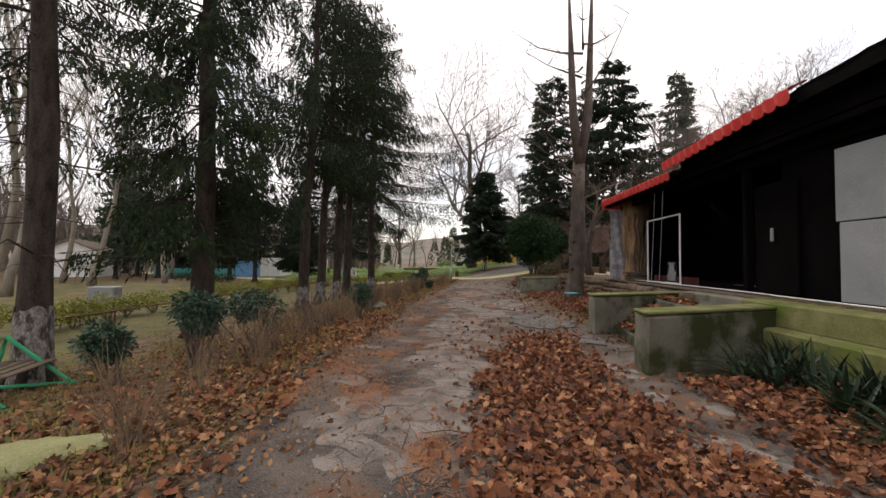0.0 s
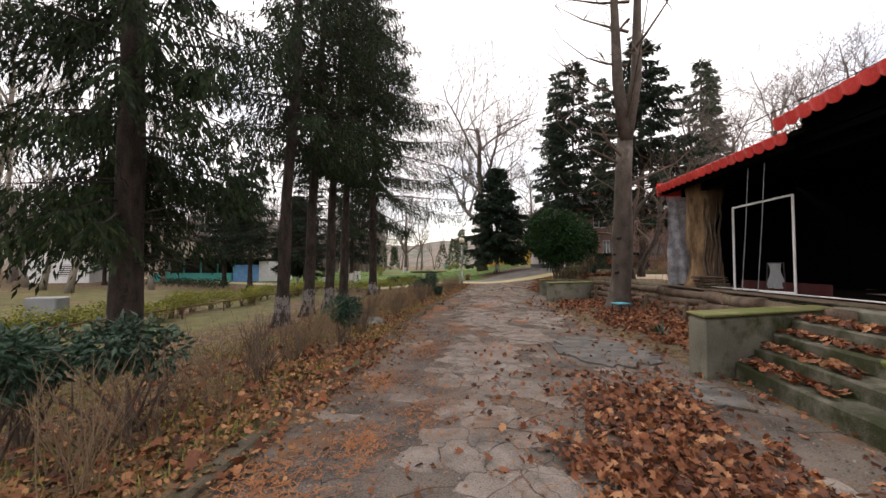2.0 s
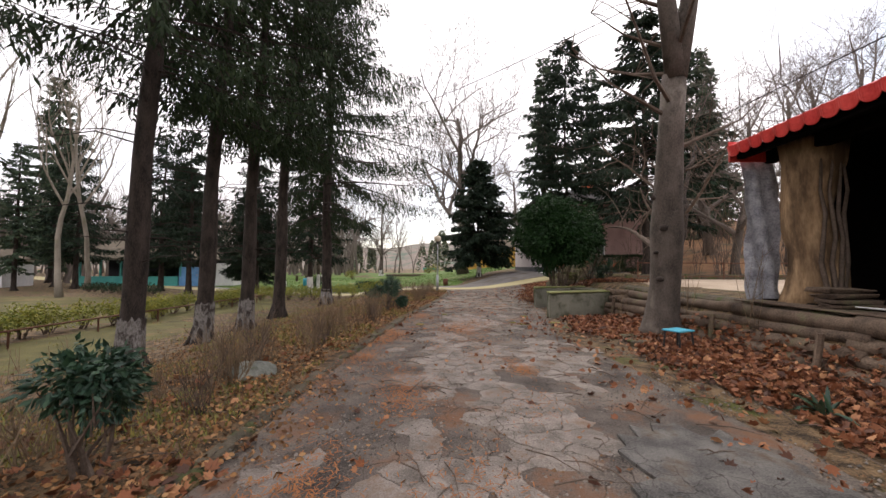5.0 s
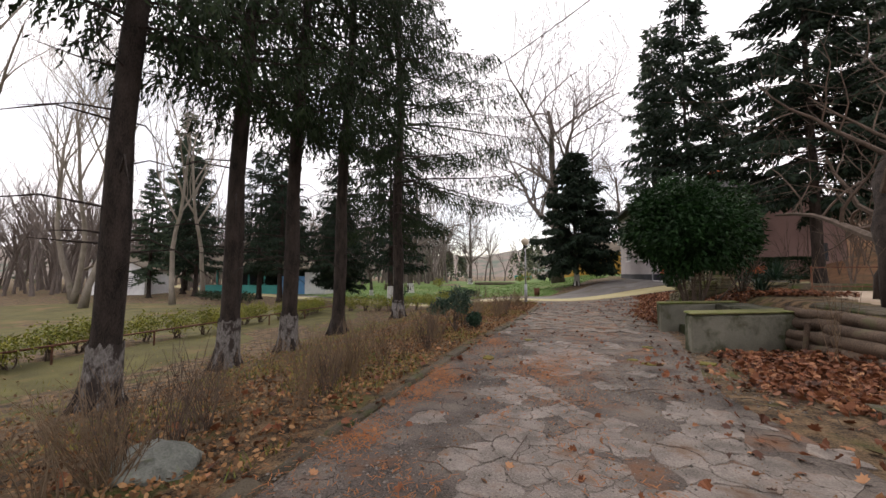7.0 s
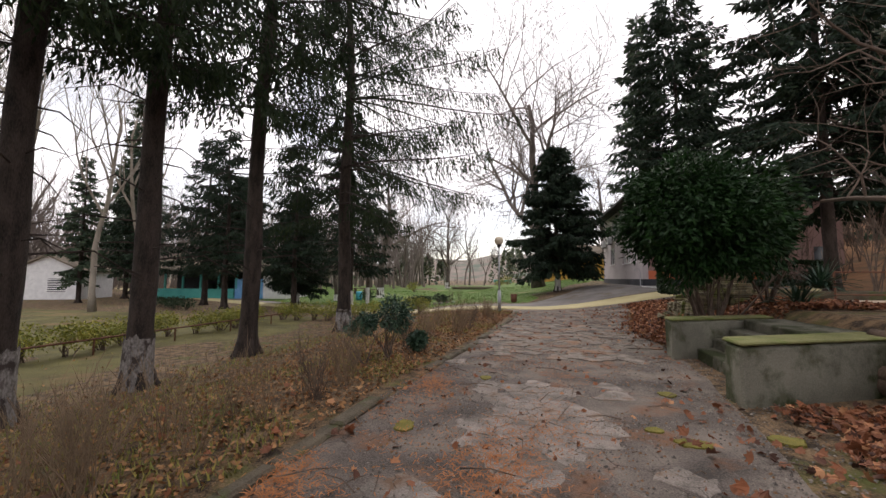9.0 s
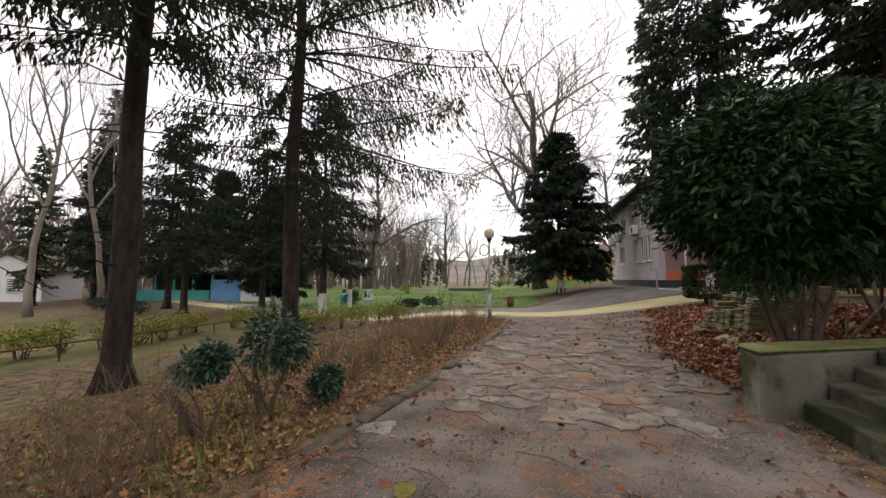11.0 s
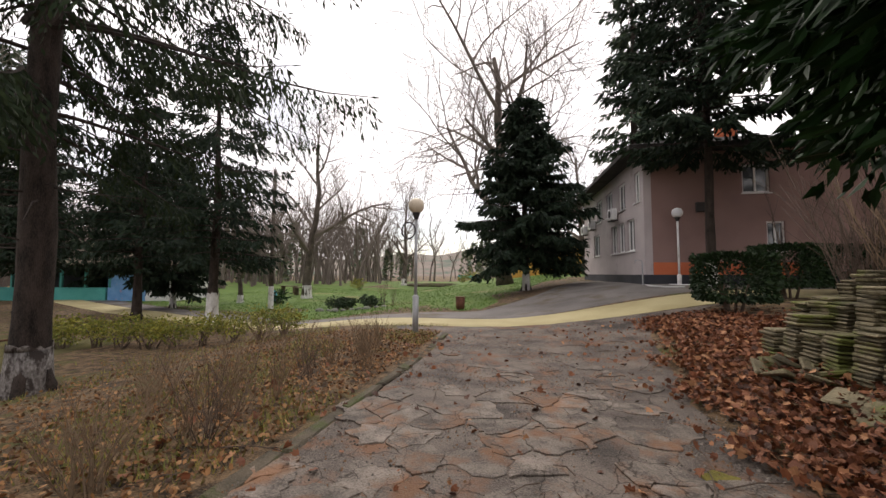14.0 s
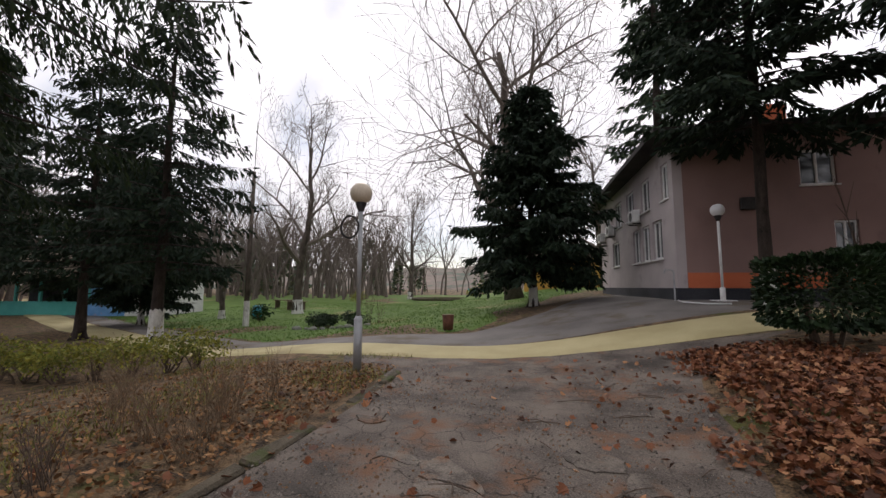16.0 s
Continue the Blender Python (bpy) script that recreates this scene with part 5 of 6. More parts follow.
def yucca(at, n, l, seed, label="clump of dark strap-like leaves", group="strap-leaved clumps", material=M_BLUELEAF):
    r = random.Random(seed)
    m = MB()
    for i in range(n):
        a, e = r.random() * 6.283, r.uniform(0.35, 1.35)
        d = Vector((math.cos(a) * math.cos(e), math.sin(a) * math.cos(e), math.sin(e)))
        s = Vector((-math.sin(a), math.cos(a), 0)) * 0.022
        p = Vector((r.gauss(0, 0.05), r.gauss(0, 0.05), 0))
        ln = l * r.uniform(0.6, 1.1)
        o = len(m.v)
        for t, w in ((0, 0.8), (0.35, 1), (0.7, 0.75), (1, 0.05)):
            q = p + d * ln * t + Vector((0, 0, -ln * 0.45 * t * t * (1.3 - e * 0.6)))
            m.v += [tuple(q - s * w), tuple(q + Vector((0, 0, -0.008))), tuple(q + s * w)]
        for j in range(3):
            b = o + j * 3
            m.f += [(b, b + 1, b + 4, b + 3), (b + 1, b + 2, b + 5, b + 4)]
    ob_ = solid("strap_plant", m, material, label, "plant", group)
    ob_.location = at
    return ob_


for k in range(26):
    r = random.Random(100 + k)
    yucca(P(5.35 + r.random() * 0.95, 0.5 + k * 0.2), 44, 0.78, 100 + k, material=M_STRAP)
yucca((7.7, 22.6, 0.9), 60, 1.0, 140, "spiky strap-leaved plant by the yard")
yucca((7.9, 22.3, 1.3), 60, 0.9, 141, "spiky strap-leaved plant by the yard")
yucca((8.35, 26.5, 0.75), 50, 1.0, 142, "spiky strap-leaved plant behind the tile stacks")
yucca((5.9, 10.4, 0.05), 22, 0.5, 143)
yucca((5.4, 11.0, 0.05), 18, 0.45, 144)

DB = "small dark-leaved evergreen bush among dry leaves"
for k, (x, y, s, h) in enumerate(((-2.1, 5.5, 0.42, 0.5), (-1.55, 6.2, 0.4, 0.5), (-2.5, 6.1, 0.4, 0.45), (-0.82, 9.9, 0.34, 0.36), (-0.3, 19.95, 0.44, 0.45), (-0.6, 19.4, 0.24, 0.5), (0.08, 20.5, 0.24, 0.08), (-2.9, 5.0, 0.35, 0.3))):
    bush("evergreen_bush", DB, P(x, y), (s, s, s * 0.85), 1500, 0.075, M_BLUELEAF, 150 + k, h, "small evergreen bushes", 0.4)
r = random.Random(160)
for k in range(64):
    y = 4.5 + k * 0.39 + r.uniform(-0.2, 0.2)
    x = kerb_x(y) - 0.6 - r.random() * 0.9
    if 19 < y < 20.6 or (y > 21 and k % 2):
        continue
    bare_shrub(P(x, y), r.uniform(0.55, 0.95), r.randrange(12, 24), 200 + k, r.choice((M_TWIGL, M_TWIGL, M_TWIG)))
for k in range(20):
    bare_shrub(P(r.uniform(-3.2, -0.9), r.uniform(10, 18)), r.uniform(0.4, 0.75), 9, 300 + k, M_TWIGL)
for k, (x, y) in enumerate(((1.0, 26.9), (0.75, 27.4), (0.1, 24.9), (-0.4, 24.6), (0.35, 24.2), (-1.2, 25.4), (-0.2, 22.6), (-0.7, 22.0), (-0.3, 27.3), (-1.2, 28), (-2.2, 29), (-0.9, 26.3), (0.3, 23.4))):
    bare_shrub(P(x, y), 0.8, 15, 330 + k, M_TWIGL, 0.75, kids=5)
bare_shrub(P(-0.75, 2.95), 0.85, 34, 350, M_TWIGL, 0.8)
bare_shrub(P(-1.0, 12.2), 0.9, 40, 351, M_TWIGL, 0.9)
bare_shrub((8.35, 27.7, 0.7), 2.6, 36, 352, M_TWIG, 0.55, "tall leafless shrub of brown upright stems behind the tile stacks", kids=7, rad=0.013)
bare_shrub((8.6, 27.1, 0.75), 2.5, 28, 353, M_TWIGL, 0.55, "tall leafless shrub of pale upright stems behind the tile stacks", kids=7, rad=0.013)
for k in range(9):
    bare_shrub((r.uniform(6.0, 7.0), r.uniform(10.5, 18.5), r.uniform(0.1, 0.6)), r.uniform(0.9, 1.8), 5, 360 + k, M_TWIGL, 0.35, "sparse leafless saplings in front of the log wall", "saplings")
for k in range(34):
    x = -9.8 + 0.35 * math.sin(k) if k < 24 else -9.6 + (k - 24) * 0.75
    y = 9 + k * 0.85 if k < 24 else 30.0 + 0.12 * (k - 24)
    bush("low_hedge_bush", "low yellow-green hedge bush", P(x, y), (0.62, 0.6, 0.42), 900, 0.075, M_HEDGE, 400 + k, 0.12, "yellow-green hedge row", 0.5, "hedge", 0.3)
for k in range(9):
    bush("low_hedge_bush", "low dark green hedge bush beside the lane", P(-19 - k * 0.9, 33.5 + k * 0.35), (0.8, 0.6, 0.4), 300, 0.12, M_BOX, 450 + k, 0.05, "dark hedge row", 0.5, "hedge", 0.3)
rl = thing("pipe_rail", "low rusty pipe rail along the hedge", "rail")
part("rail", MB().tube([(-9.0, 9, gz(-9, 9) + 0.42), (-9.1, 18, gz(-9, 18) + 0.42), (-8.9, 29, gz(-9, 29) + 0.42)], 0.025, 6), M_RUST, rl)
for k in range(9):
    y = 9.2 + k * 2.4
    part("post", MB().tube([(-9.03, y, gz(-9, y) - 0.1), (-9.03, y, gz(-9, y) + 0.42)], 0.025, 6), M_RUST, rl)

# ---- small things near the road ----
rk = MB().ball((0, 0, 0.02), 0.25, 26, 16, 0.62, -0.5)
rk.v = [tuple(Vector((q[0] * 1.35, q[1], min(q[2], 0.15 + 0.06 * noise.noise((q[0] * 4, q[1] * 4, 0))))) * (1 + 0.5 * noise.noise(tuple(Vector(q) * 3.5)) + 0.16 * noise.noise(tuple(Vector(q) * 11)))) for q in rk.v]
o = solid("rock", rk, M_ROCK, "grey boulder at the verge", "rock", "", "", False)
o.location = P(-0.95, 12.45, 0.02)
rk = MB().ball((0, 0, 0.0), 0.3, 26, 16, 0.45, -0.5)
rk.v = [tuple(Vector((q[0] * 1.5, q[1] * 0.8, q[2])) * (1 + 0.5 * noise.noise(tuple(Vector(q) * 3.1 + Vector((4, 0, 0)))) + 0.14 * noise.noise(tuple(Vector(q) * 10)))) for q in rk.v]
o = solid("rock", rk, M_ROCKY, "flat rock covered in yellow-green lichen", "rock", "", "", False)
o.location, o.rotation_euler = P(-1.35, 2.85, 0.02), (0.1, 0.05, 0.5)
bench = thing("garden_bench", "bright green painted metal bench frame with grey slats", "bench", at=P(-4.1, 4.25), rz=20)
for y in (0, 1.2):
    part("side_frame", MB().tube([(0.55, y, 0.02), (-0.25, y, 0.75), (-0.3, y, 0.5), (-0.45, y, 0.02)], 0.028, 7), M_GREENP, bench)
    part("foot_bar", MB().tube([(0.6, y, 0.03), (-0.5, y, 0.03)], 0.028, 7), M_GREENP, bench)
for k in range(4):
    part("slat", MB().box(-0.3 + k * 0.16, -0.18 + k * 0.16, -0.1, 1.3, 0.36, 0.385, 0.005), M_LOG, bench)
gbx = thing("concrete_block", "grey concrete block under the trees", "block", at=P(-12.3, 14.6), rz=15)
part("block", MB().box(-0.45, 0.45, -0.3, 0.3, -0.1, 0.95, 0.03), M_GREYP, gbx)
st = thing("stool", "small cyan plastic stool against the log wall", "stool", at=(5.75, 14.0, 0.03), rz=25)
part("seat", MB().box(-0.2, 0.2, -0.17, 0.17, 0.33, 0.36, 0.012), M_CYAN, st)
for sx in (-0.16, 0.16):
    for sy in (-0.13, 0.13):
        part("leg", MB().tube([(sx, sy, 0.329), (sx * 1.15, sy * 1.15, -0.02)], 0.018, 6), M_DARK, st)
whs = thing("garden_hose", "thin white hose snaking over the dry leaves", "hose")
part("hose", MB().tube([(x, y, gz(x, y) + 0.05) for x, y in ((8.2, 30.2), (7.95, 29.7), (8.05, 29.2), (7.7, 28.8), (7.6, 28.4), (7.9, 28.0), (8.3, 27.6))], 0.018, 6), M_WHITE, whs, smooth=True)
hs2 = thing("garden_hose", "thin white hose by the house corner", "hose")
part("hose", MB().tube([(x, y, gz(x, y) + 0.05) for x, y in ((8.6, 37.5), (8.5, 36.9), (8.9, 36.3), (9.4, 36.0))], 0.02, 6), M_WHITE, hs2, smooth=True)
cb = thing("overhead_cable", "dark overhead cable strung between trees", "cable")
part("cable", MB().tube([(6.0 - 10.9 * k, 14.8 + 11.8 * k, 7.0 - 0.5 * math.sin(k * 3.14) + 1.5 * k) for k in [i / 14 for i in range(15)]], 0.012, 4), M_DARK, cb)
part("cable", MB().tube([(6.9 + 1.2 * k, 18.5 - 22 * k, 4.6 + 0.6 * k - 0.5 * math.sin(k * 3.14)) for k in [i / 10 for i in range(11)]], 0.012, 4), M_DARK, cb)
fn = thing("yard_fence", "low rusty rail at the back of the yard", "fence")
for k in range(7):
    part("post", MB().tube([(11.5 + k * 2.2, 27.5, 0.7), (11.5 + k * 2.2, 27.5, 1.75)], 0.03, 6), M_RUST, fn)
part("rail", MB().tube([(11.5, 27.5, 1.0), (25, 27.5, 1.05)], 0.025, 6), M_RUST, fn)
part("rail", MB().tube([(11.5, 27.5, 1.7), (25, 27.5, 1.7)], 0.025, 6), M_RUST, fn)
part("kerb", MB().box(11, 26, 27.7, 28.0, 0.6, 1.1, 0.02), M_KERB, fn)

# stacks of roofing slabs
k = 0
for row, (x, tall) in enumerate(((6.85, 15), (7.27, 17), (7.7, 19))):
    for col in range(6 + row):
        r = random.Random(500 + k)
        y = 27.15 - 0.345 * col + 0.12 * row + r.uniform(-0.02, 0.02)
        k += 1
        n = max(7, int(tall * r.uniform(0.72, 1.12)) - (7 if row == 0 and col == 0 else 0))
        stk = thing("tile_stack", "leaning stack of mossy old roofing slabs", "tile stack", "stacks of roofing slabs", at=P(x, y, -0.04), rz=r.uniform(-9, 9) - 4)
        lx, ly, th = r.uniform(0.05, 0.24), r.uniform(-0.09, 0.13), r.uniform(0.044, 0.056)
        bend = r.uniform(-0.12, 0.12)
        for i in range(n):
            z = i * th
            cx, cy = lx * z + r.gauss(0, 0.008), ly * z + bend * z * z + r.gauss(0, 0.006)
            if i > n - 4:
                cx, cy = cx + r.uniform(-0.05, 0.05), cy + r.uniform(-0.02, 0.02)
            part("slab", MB().box(cx - 0.19, cx + 0.19, cy - 0.15, cy + 0.15, z, z + th - 0.009, 0.012, jit=0.007, rng=r), M_TILE, stk)
for k in range(16):
    r = random.Random(530 + k)
    m = MB().box(-0.2, 0.2, -0.14, 0.14, 0, 0.045, 0.012, jit=0.015, rng=r)
    o = solid("fallen_slab", m, M_TILE, "mossy roofing slab fallen beside the stacks", "slab", "fallen roofing slabs")
    x, y = 6.5 + r.uniform(-0.2, 0.3), 25.1 + r.uniform(-0.5, 1.9)
    o.matrix_basis = pose(x, y, gz(x, y) + 0.03 + 0.015 * (k % 4), r.uniform(-25, 25), r.uniform(-25, 25), r.uniform(0, 180))

# ---- distance: bank, woods, hill ----
mb = MB()
nx = 40
for j in range(9):
    for i in range(nx + 1):
        x = 13 + i * 2.2
        k = j / 8
        y = 29 + 34 * k + 0.0
        mb.v.append((x + 8 * k, y, gz(x, y) - 0.1 + 6.5 * k * ss(13, 22, x) + 0.4 * noise.noise((x * 0.3, y * 0.3, 1))))
for j in range(8):
    for i in range(nx):
        a = j * (nx + 1) + i
        mb.f.append((a, a + 1, a + nx + 2, a + nx + 1))
solid("bank", mb, M_BANK, "leaf-strewn bank rising behind the yard", "bank", "", "structure", True)
mb = MB()
seg = 140
for i in range(seg + 1):
    a = -2.2 + 4.4 * i / seg + math.pi / 2
    rr = 330
    hgt = 26 + 16 * noise.noise((a * 2.3, 0, 3)) + 6 * noise.noise((a * 9, 0, 7)) + 34 * ss(1.3, 0.4, a)
    for r_, z in ((rr - 120, -6), (rr, hgt * 0.55), (rr + 150, hgt), (rr + 400, -6)):
        mb.v.append((r_ * math.cos(a), r_ * math.sin(a), z))
for i in range(seg):
    for j in range(3):
        a = i * 4 + j
        mb.f.append((a, a + 1, a + 5, a + 4))
solid("hill", mb, M_HILL, "far wooded hillside under a pale sky", "hill", "", "structure", True)
fw, ft = MB(), MB()
r = random.Random(600)
tr, br_ = tree_mesh(44, 12, 0.2, 4, 0.42, (0, 0), 0.32, 0.25, (6, 4, 2), 0.11)
for k in range(560):
    a = r.uniform(0.1, 3.05) if k < 140 else r.uniform(1.85, 3.05)
    d = r.uniform(58, 125) if k < 140 else r.uniform(50, 105)
    x, y = 2 + d * math.cos(a), 20 + d * math.sin(a)
    if y < 40 and x > 0:
        continue
    if abs(x) < 14 and y < 88:
        continue
    s, t = r.uniform(0.55, 1.15), r.random() * 6.28
    c_, s_ = math.cos(t) * s, math.sin(t) * s
    z = gz(x, y) - 0.3 + (5 if x > 30 and y > 40 else 0)
    for src in (tr, br_):
        fw.add([(x + v[0] * c_ - v[1] * s_, y + v[0] * s_ + v[1] * c_, z + v[2] * s) for v in src.v], src.f)
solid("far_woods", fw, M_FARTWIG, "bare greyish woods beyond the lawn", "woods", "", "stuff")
for k in range(110):
    a, d = r.uniform(0.15, 3.0), r.uniform(68, 130)
    x, y = 2 + d * math.cos(a), 20 + d * math.sin(a)
    h_ = r.uniform(4, 12)
    z = gz(x, y) + (4 if x > 30 else 0)
    w_ = h_ * r.uniform(0.12, 0.3)
    for i in range(240):
        q = r.random() ** 0.7
        an = r.random() * 6.283
        p = Vector((x + math.cos(an) * w_ * (1 - q) * r.uniform(0.5, 1), y + math.sin(an) * w_ * (1 - q) * r.uniform(0.5, 1), z + q * h_))
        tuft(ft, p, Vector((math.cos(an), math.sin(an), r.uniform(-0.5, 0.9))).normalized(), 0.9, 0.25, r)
solid("far_conifers", ft, M_FORESTHAZE, "distant conifers among bare woods", "woods", "", "stuff")
hb_ = MB()
for k in range(420):
    x, y = r.uniform(13, 55), r.uniform(28, 60)
    z = gz(x, y) + 6.5 * max(0, (y - 29) / 34) * ss(13, 22, x)
    stems(hb_, (x, y, z), 3, r.uniform(1.5, 4.5), 0.4, 0.03, r, 5, 3)
solid("bank_thicket", hb_, M_TWIG, "leafless thicket on the bank behind the yard", "thicket", "", "stuff")

# ---- kerb, paving pieces ----
kerb = tagged(new("kerb"), "broken mossy concrete kerb along the road", "kerb", "", "structure")
r = random.Random(700)
y = -6.0
while y < 30.4:
    ln = r.uniform(0.7, 1.05)
    x0, x1 = kerb_x(y), kerb_x(y + ln)
    m = MB().box(0, ln - 0.03, -0.16, 0.0, -0.08, 0.03 + r.uniform(-0.035, 0.025), 0.025, jit=0.022, rng=r)
    o = part("kerbstone", m, M_KERB, kerb)
    o.matrix_basis = pose(x0, y, gz(x0, y), r.uniform(-2, 2), r.uniform(-1, 1), 90 - math.degrees(math.atan2(x1 - x0, ln)))
    y += ln


# stretches of paler broken asphalt, plates, moss cushions and needle heaps: x, y, half sizes
PALE_ZONES = ((1.75, 5.2, 0.55, 2.3), (1.8, 8.6, 0.7, 1.7), (1.95, 13.6, 0.75, 2.0), (3.45, 13.6, 0.5, 1.6), (2.3, 17.6, 0.7, 1.6), (1.2, 3.4, 0.6, 0.8), (2.6, 11.0, 0.6, 1.0))
DARKP = ((3.75, 9.6, 0.75, 1.2), (4.2, 7.35, 0.3, 0.4))
MOSSP = ((1.01, 16.86, 0.1, 0.14), (3.65, 17.04, 0.15, 0.1), (3.4, 17.3, 0.08, 0.07), (4.5, 17.3, 0.14, 0.11), (3.92, 18.6, 0.1, 0.12), (1.6, 18.9, 0.08, 0.1), (4.6, 24.2, 0.12, 0.15), (2.2, 2.6, 0.08, 0.08))
HEAPS = ((0.67, 15.3, 0.3), (0.49, 14.6, 0.28), (0.45, 15.7, 0.2), (0.43, 13.26, 0.24), (0.84, 4.17, 0.3), (-0.02, 4.09, 0.32), (1.62, 2.93, 0.2), (0.22, 5.3, 0.3), (0.69, 5.9, 0.25), (2.35, 5.2, 0.14), (2.8, 12.6, 0.2), (0.5, 7.6, 0.3), (0.8, 9.5, 0.4), (1.3, 11.5, 0.35), (2.0, 16.2, 0.4), (0.9, 18.4, 0.35))


def pale(x, y):
    d = min(math.hypot((x - a) / c3, (y - b) / d3) for a, b, c3, d3 in PALE_ZONES)
    return 0.96 if d + 0.5 * noise.noise((x * 1.6, y * 1.6, 6)) < 1.0 else 0.05


def clip(poly, p, n_):
    out = []
    for a, b in zip(poly, poly[1:] + poly[:1]):
        da, db = (a[0] - p[0]) * n_[0] + (a[1] - p[1]) * n_[1], (b[0] - p[0]) * n_[0] + (b[1] - p[1]) * n_[1]
        if da <= 0:
            out.append(a)
        if da * db < 0:
            k = da / (da - db)
            out.append((a[0] + (b[0] - a[0]) * k, a[1] + (b[1] - a[1]) * k))
    return out


def paving(y0, y1, cell, gap, keep, top, material, name, parent, seed, edge):
    """Irregular flat stones filling the road."""
    r = random.Random(seed)
    seeds = []
    ny = int((y1 - y0) / cell)
    for j in range(-1, ny + 1):
        for i in range(-1, int(6 / cell)):
            yy = y0 + (j + 0.5) * cell + r.uniform(-0.42, 0.42) * cell
            seeds.append((kerb_x(yy) + (i + 0.5 * (j % 2)) * cell * 1.15 + r.uniform(-0.48, 0.48) * cell, yy))
    for sx, sy in seeds:
        rx = road_x(sy)
        if not (kerb_x(sy) + 0.12 < sx < rx - edge and y0 < sy < y1) or r.random() > keep(sx, sy):
            continue
        poly = [(sx - cell, sy - cell), (sx + cell, sy - cell), (sx + cell, sy + cell), (sx - cell, sy + cell)]
        for tx, ty in seeds:
            dx, dy = tx - sx, ty - sy
            d = math.hypot(dx, dy)
            if 0 < d < cell * 2.6:
                poly = clip(poly, (sx + dx / d * (d - gap) / 2, sy + dy / d * (d - gap) / 2), (dx / d, dy / d))
        if len(poly) < 3:
            continue
        rr = []
        for a, b in zip(poly, poly[1:] + poly[:1]):
            for k in (0.04, 0.2, 0.36, 0.52, 0.68, 0.84, 0.97):
                u, w = a[0] + (b[0] - a[0]) * k, a[1] + (b[1] - a[1]) * k
                rr.append((u + 0.11 * cell / 0.3 * noise.noise((u * 3.1, w * 3.1, 1)) + 0.05 * noise.noise((u * 11, w * 11, 3)) + r.gauss(0, 0.003), w + 0.11 * cell / 0.3 * noise.noise((u * 3.1, w * 3.1, 9)) + 0.05 * noise.noise((u * 11, w * 11, 6)) + r.gauss(0, 0.003)))
        h_ = top + r.uniform(-0.5, 0.5) * min(0.012, top)
        n_ = len(rr)
        m = MB()
        tx, ty = r.gauss(0, 0.012), r.gauss(0, 0.012)
        for kk, z in ((1.0, -0.03), (1.0, h_ - 0.004), (0.965, h_)):
            for q in rr:
                m.v.append(((q[0] - sx) * kk, (q[1] - sy) * kk, z + (q[0] - sx) * tx + (q[1] - sy) * ty))
        for k in range(n_):
            for lv in (0, 1):
                a, b = lv * n_ + k, lv * n_ + (k + 1) % n_
                m.f.append((a, b, b + n_, a + n_))
        m.f.append(tuple(range(2 * n_, 3 * n_)))
        o = part(name, m, material, parent)
        o.location = (sx, sy, gz(sx, sy) + 0.012)


road_ob = bpy.data.objects["road"]
paving(20.5, 28.6, 0.36, 0.014, lambda x, y: (0.9 if noise.noise((x * 0.8, y * 0.6, 3)) > -0.25 else 0.35) if y < 26 and x > kerb_x(y) + 0.5 else 0.35 * ss(29.5, 25, y), 0.011, M_STONE, "paving_stone", road_ob, 710, 0.5)
paving(1.8, 20.3, 0.3, 0.008, pale, 0.005, M_PATCH, "asphalt_slab", road_ob, 711, 0.15)

def ragged(name, x, y, rx, ry, top, material, seed, label, group, category="patch"):
    """A flat piece with a broken outline lying on the road."""
    n = 44
    m = MB()
    for kk, z in ((1.0, -0.02), (1.0, top - 0.004), (0.97, top)):
        for i in range(n):
            a = 2 * math.pi * i / n
            q = (1 + 0.34 * noise.noise((math.cos(a) * 1.3 + seed, math.sin(a) * 1.3, 0)) + 0.22 * noise.noise((math.cos(a) * 5, math.sin(a) * 5, seed))) * kk
            m.v.append((rx * q * math.cos(a), ry * q * math.sin(a), z))
    for k in range(n):
        for lv in (0, 1):
            a, b = lv * n + k, lv * n + (k + 1) % n
            m.f.append((a, b, b + n, a + n))
    m.f.append(tuple(range(2 * n, 3 * n)))
    o = solid(name, m, material, label, category, group)
    o.location = (x, y, gz(x, y) + 0.014)


for k, (x, y, rx, ry) in enumerate(DARKP):
    ragged("road_patch", x, y, rx, ry, 0.03, M_PATCHD, 50 + k, "dark grey asphalt plate with a ragged raised edge", "dark road plates")
for k, (x, y, rx, ry) in enumerate(MOSSP):
    ragged("moss_patch", x, y, rx, ry, 0.012, M_MOSSP, 70 + k, "small yellow-green moss cushion on the road", "moss cushions", "moss")

# ---- fallen leaves, needles, grass ----
STAR = [(0, 0.0), (0.28, 0.1), (0.52, 0.34), (0.3, 0.42), (0.42, 0.72), (0.14, 0.66), (0.0, 1.0), (-0.14, 0.66), (-0.42, 0.72), (-0.3, 0.42), (-0.52, 0.34), (-0.28, 0.1)]


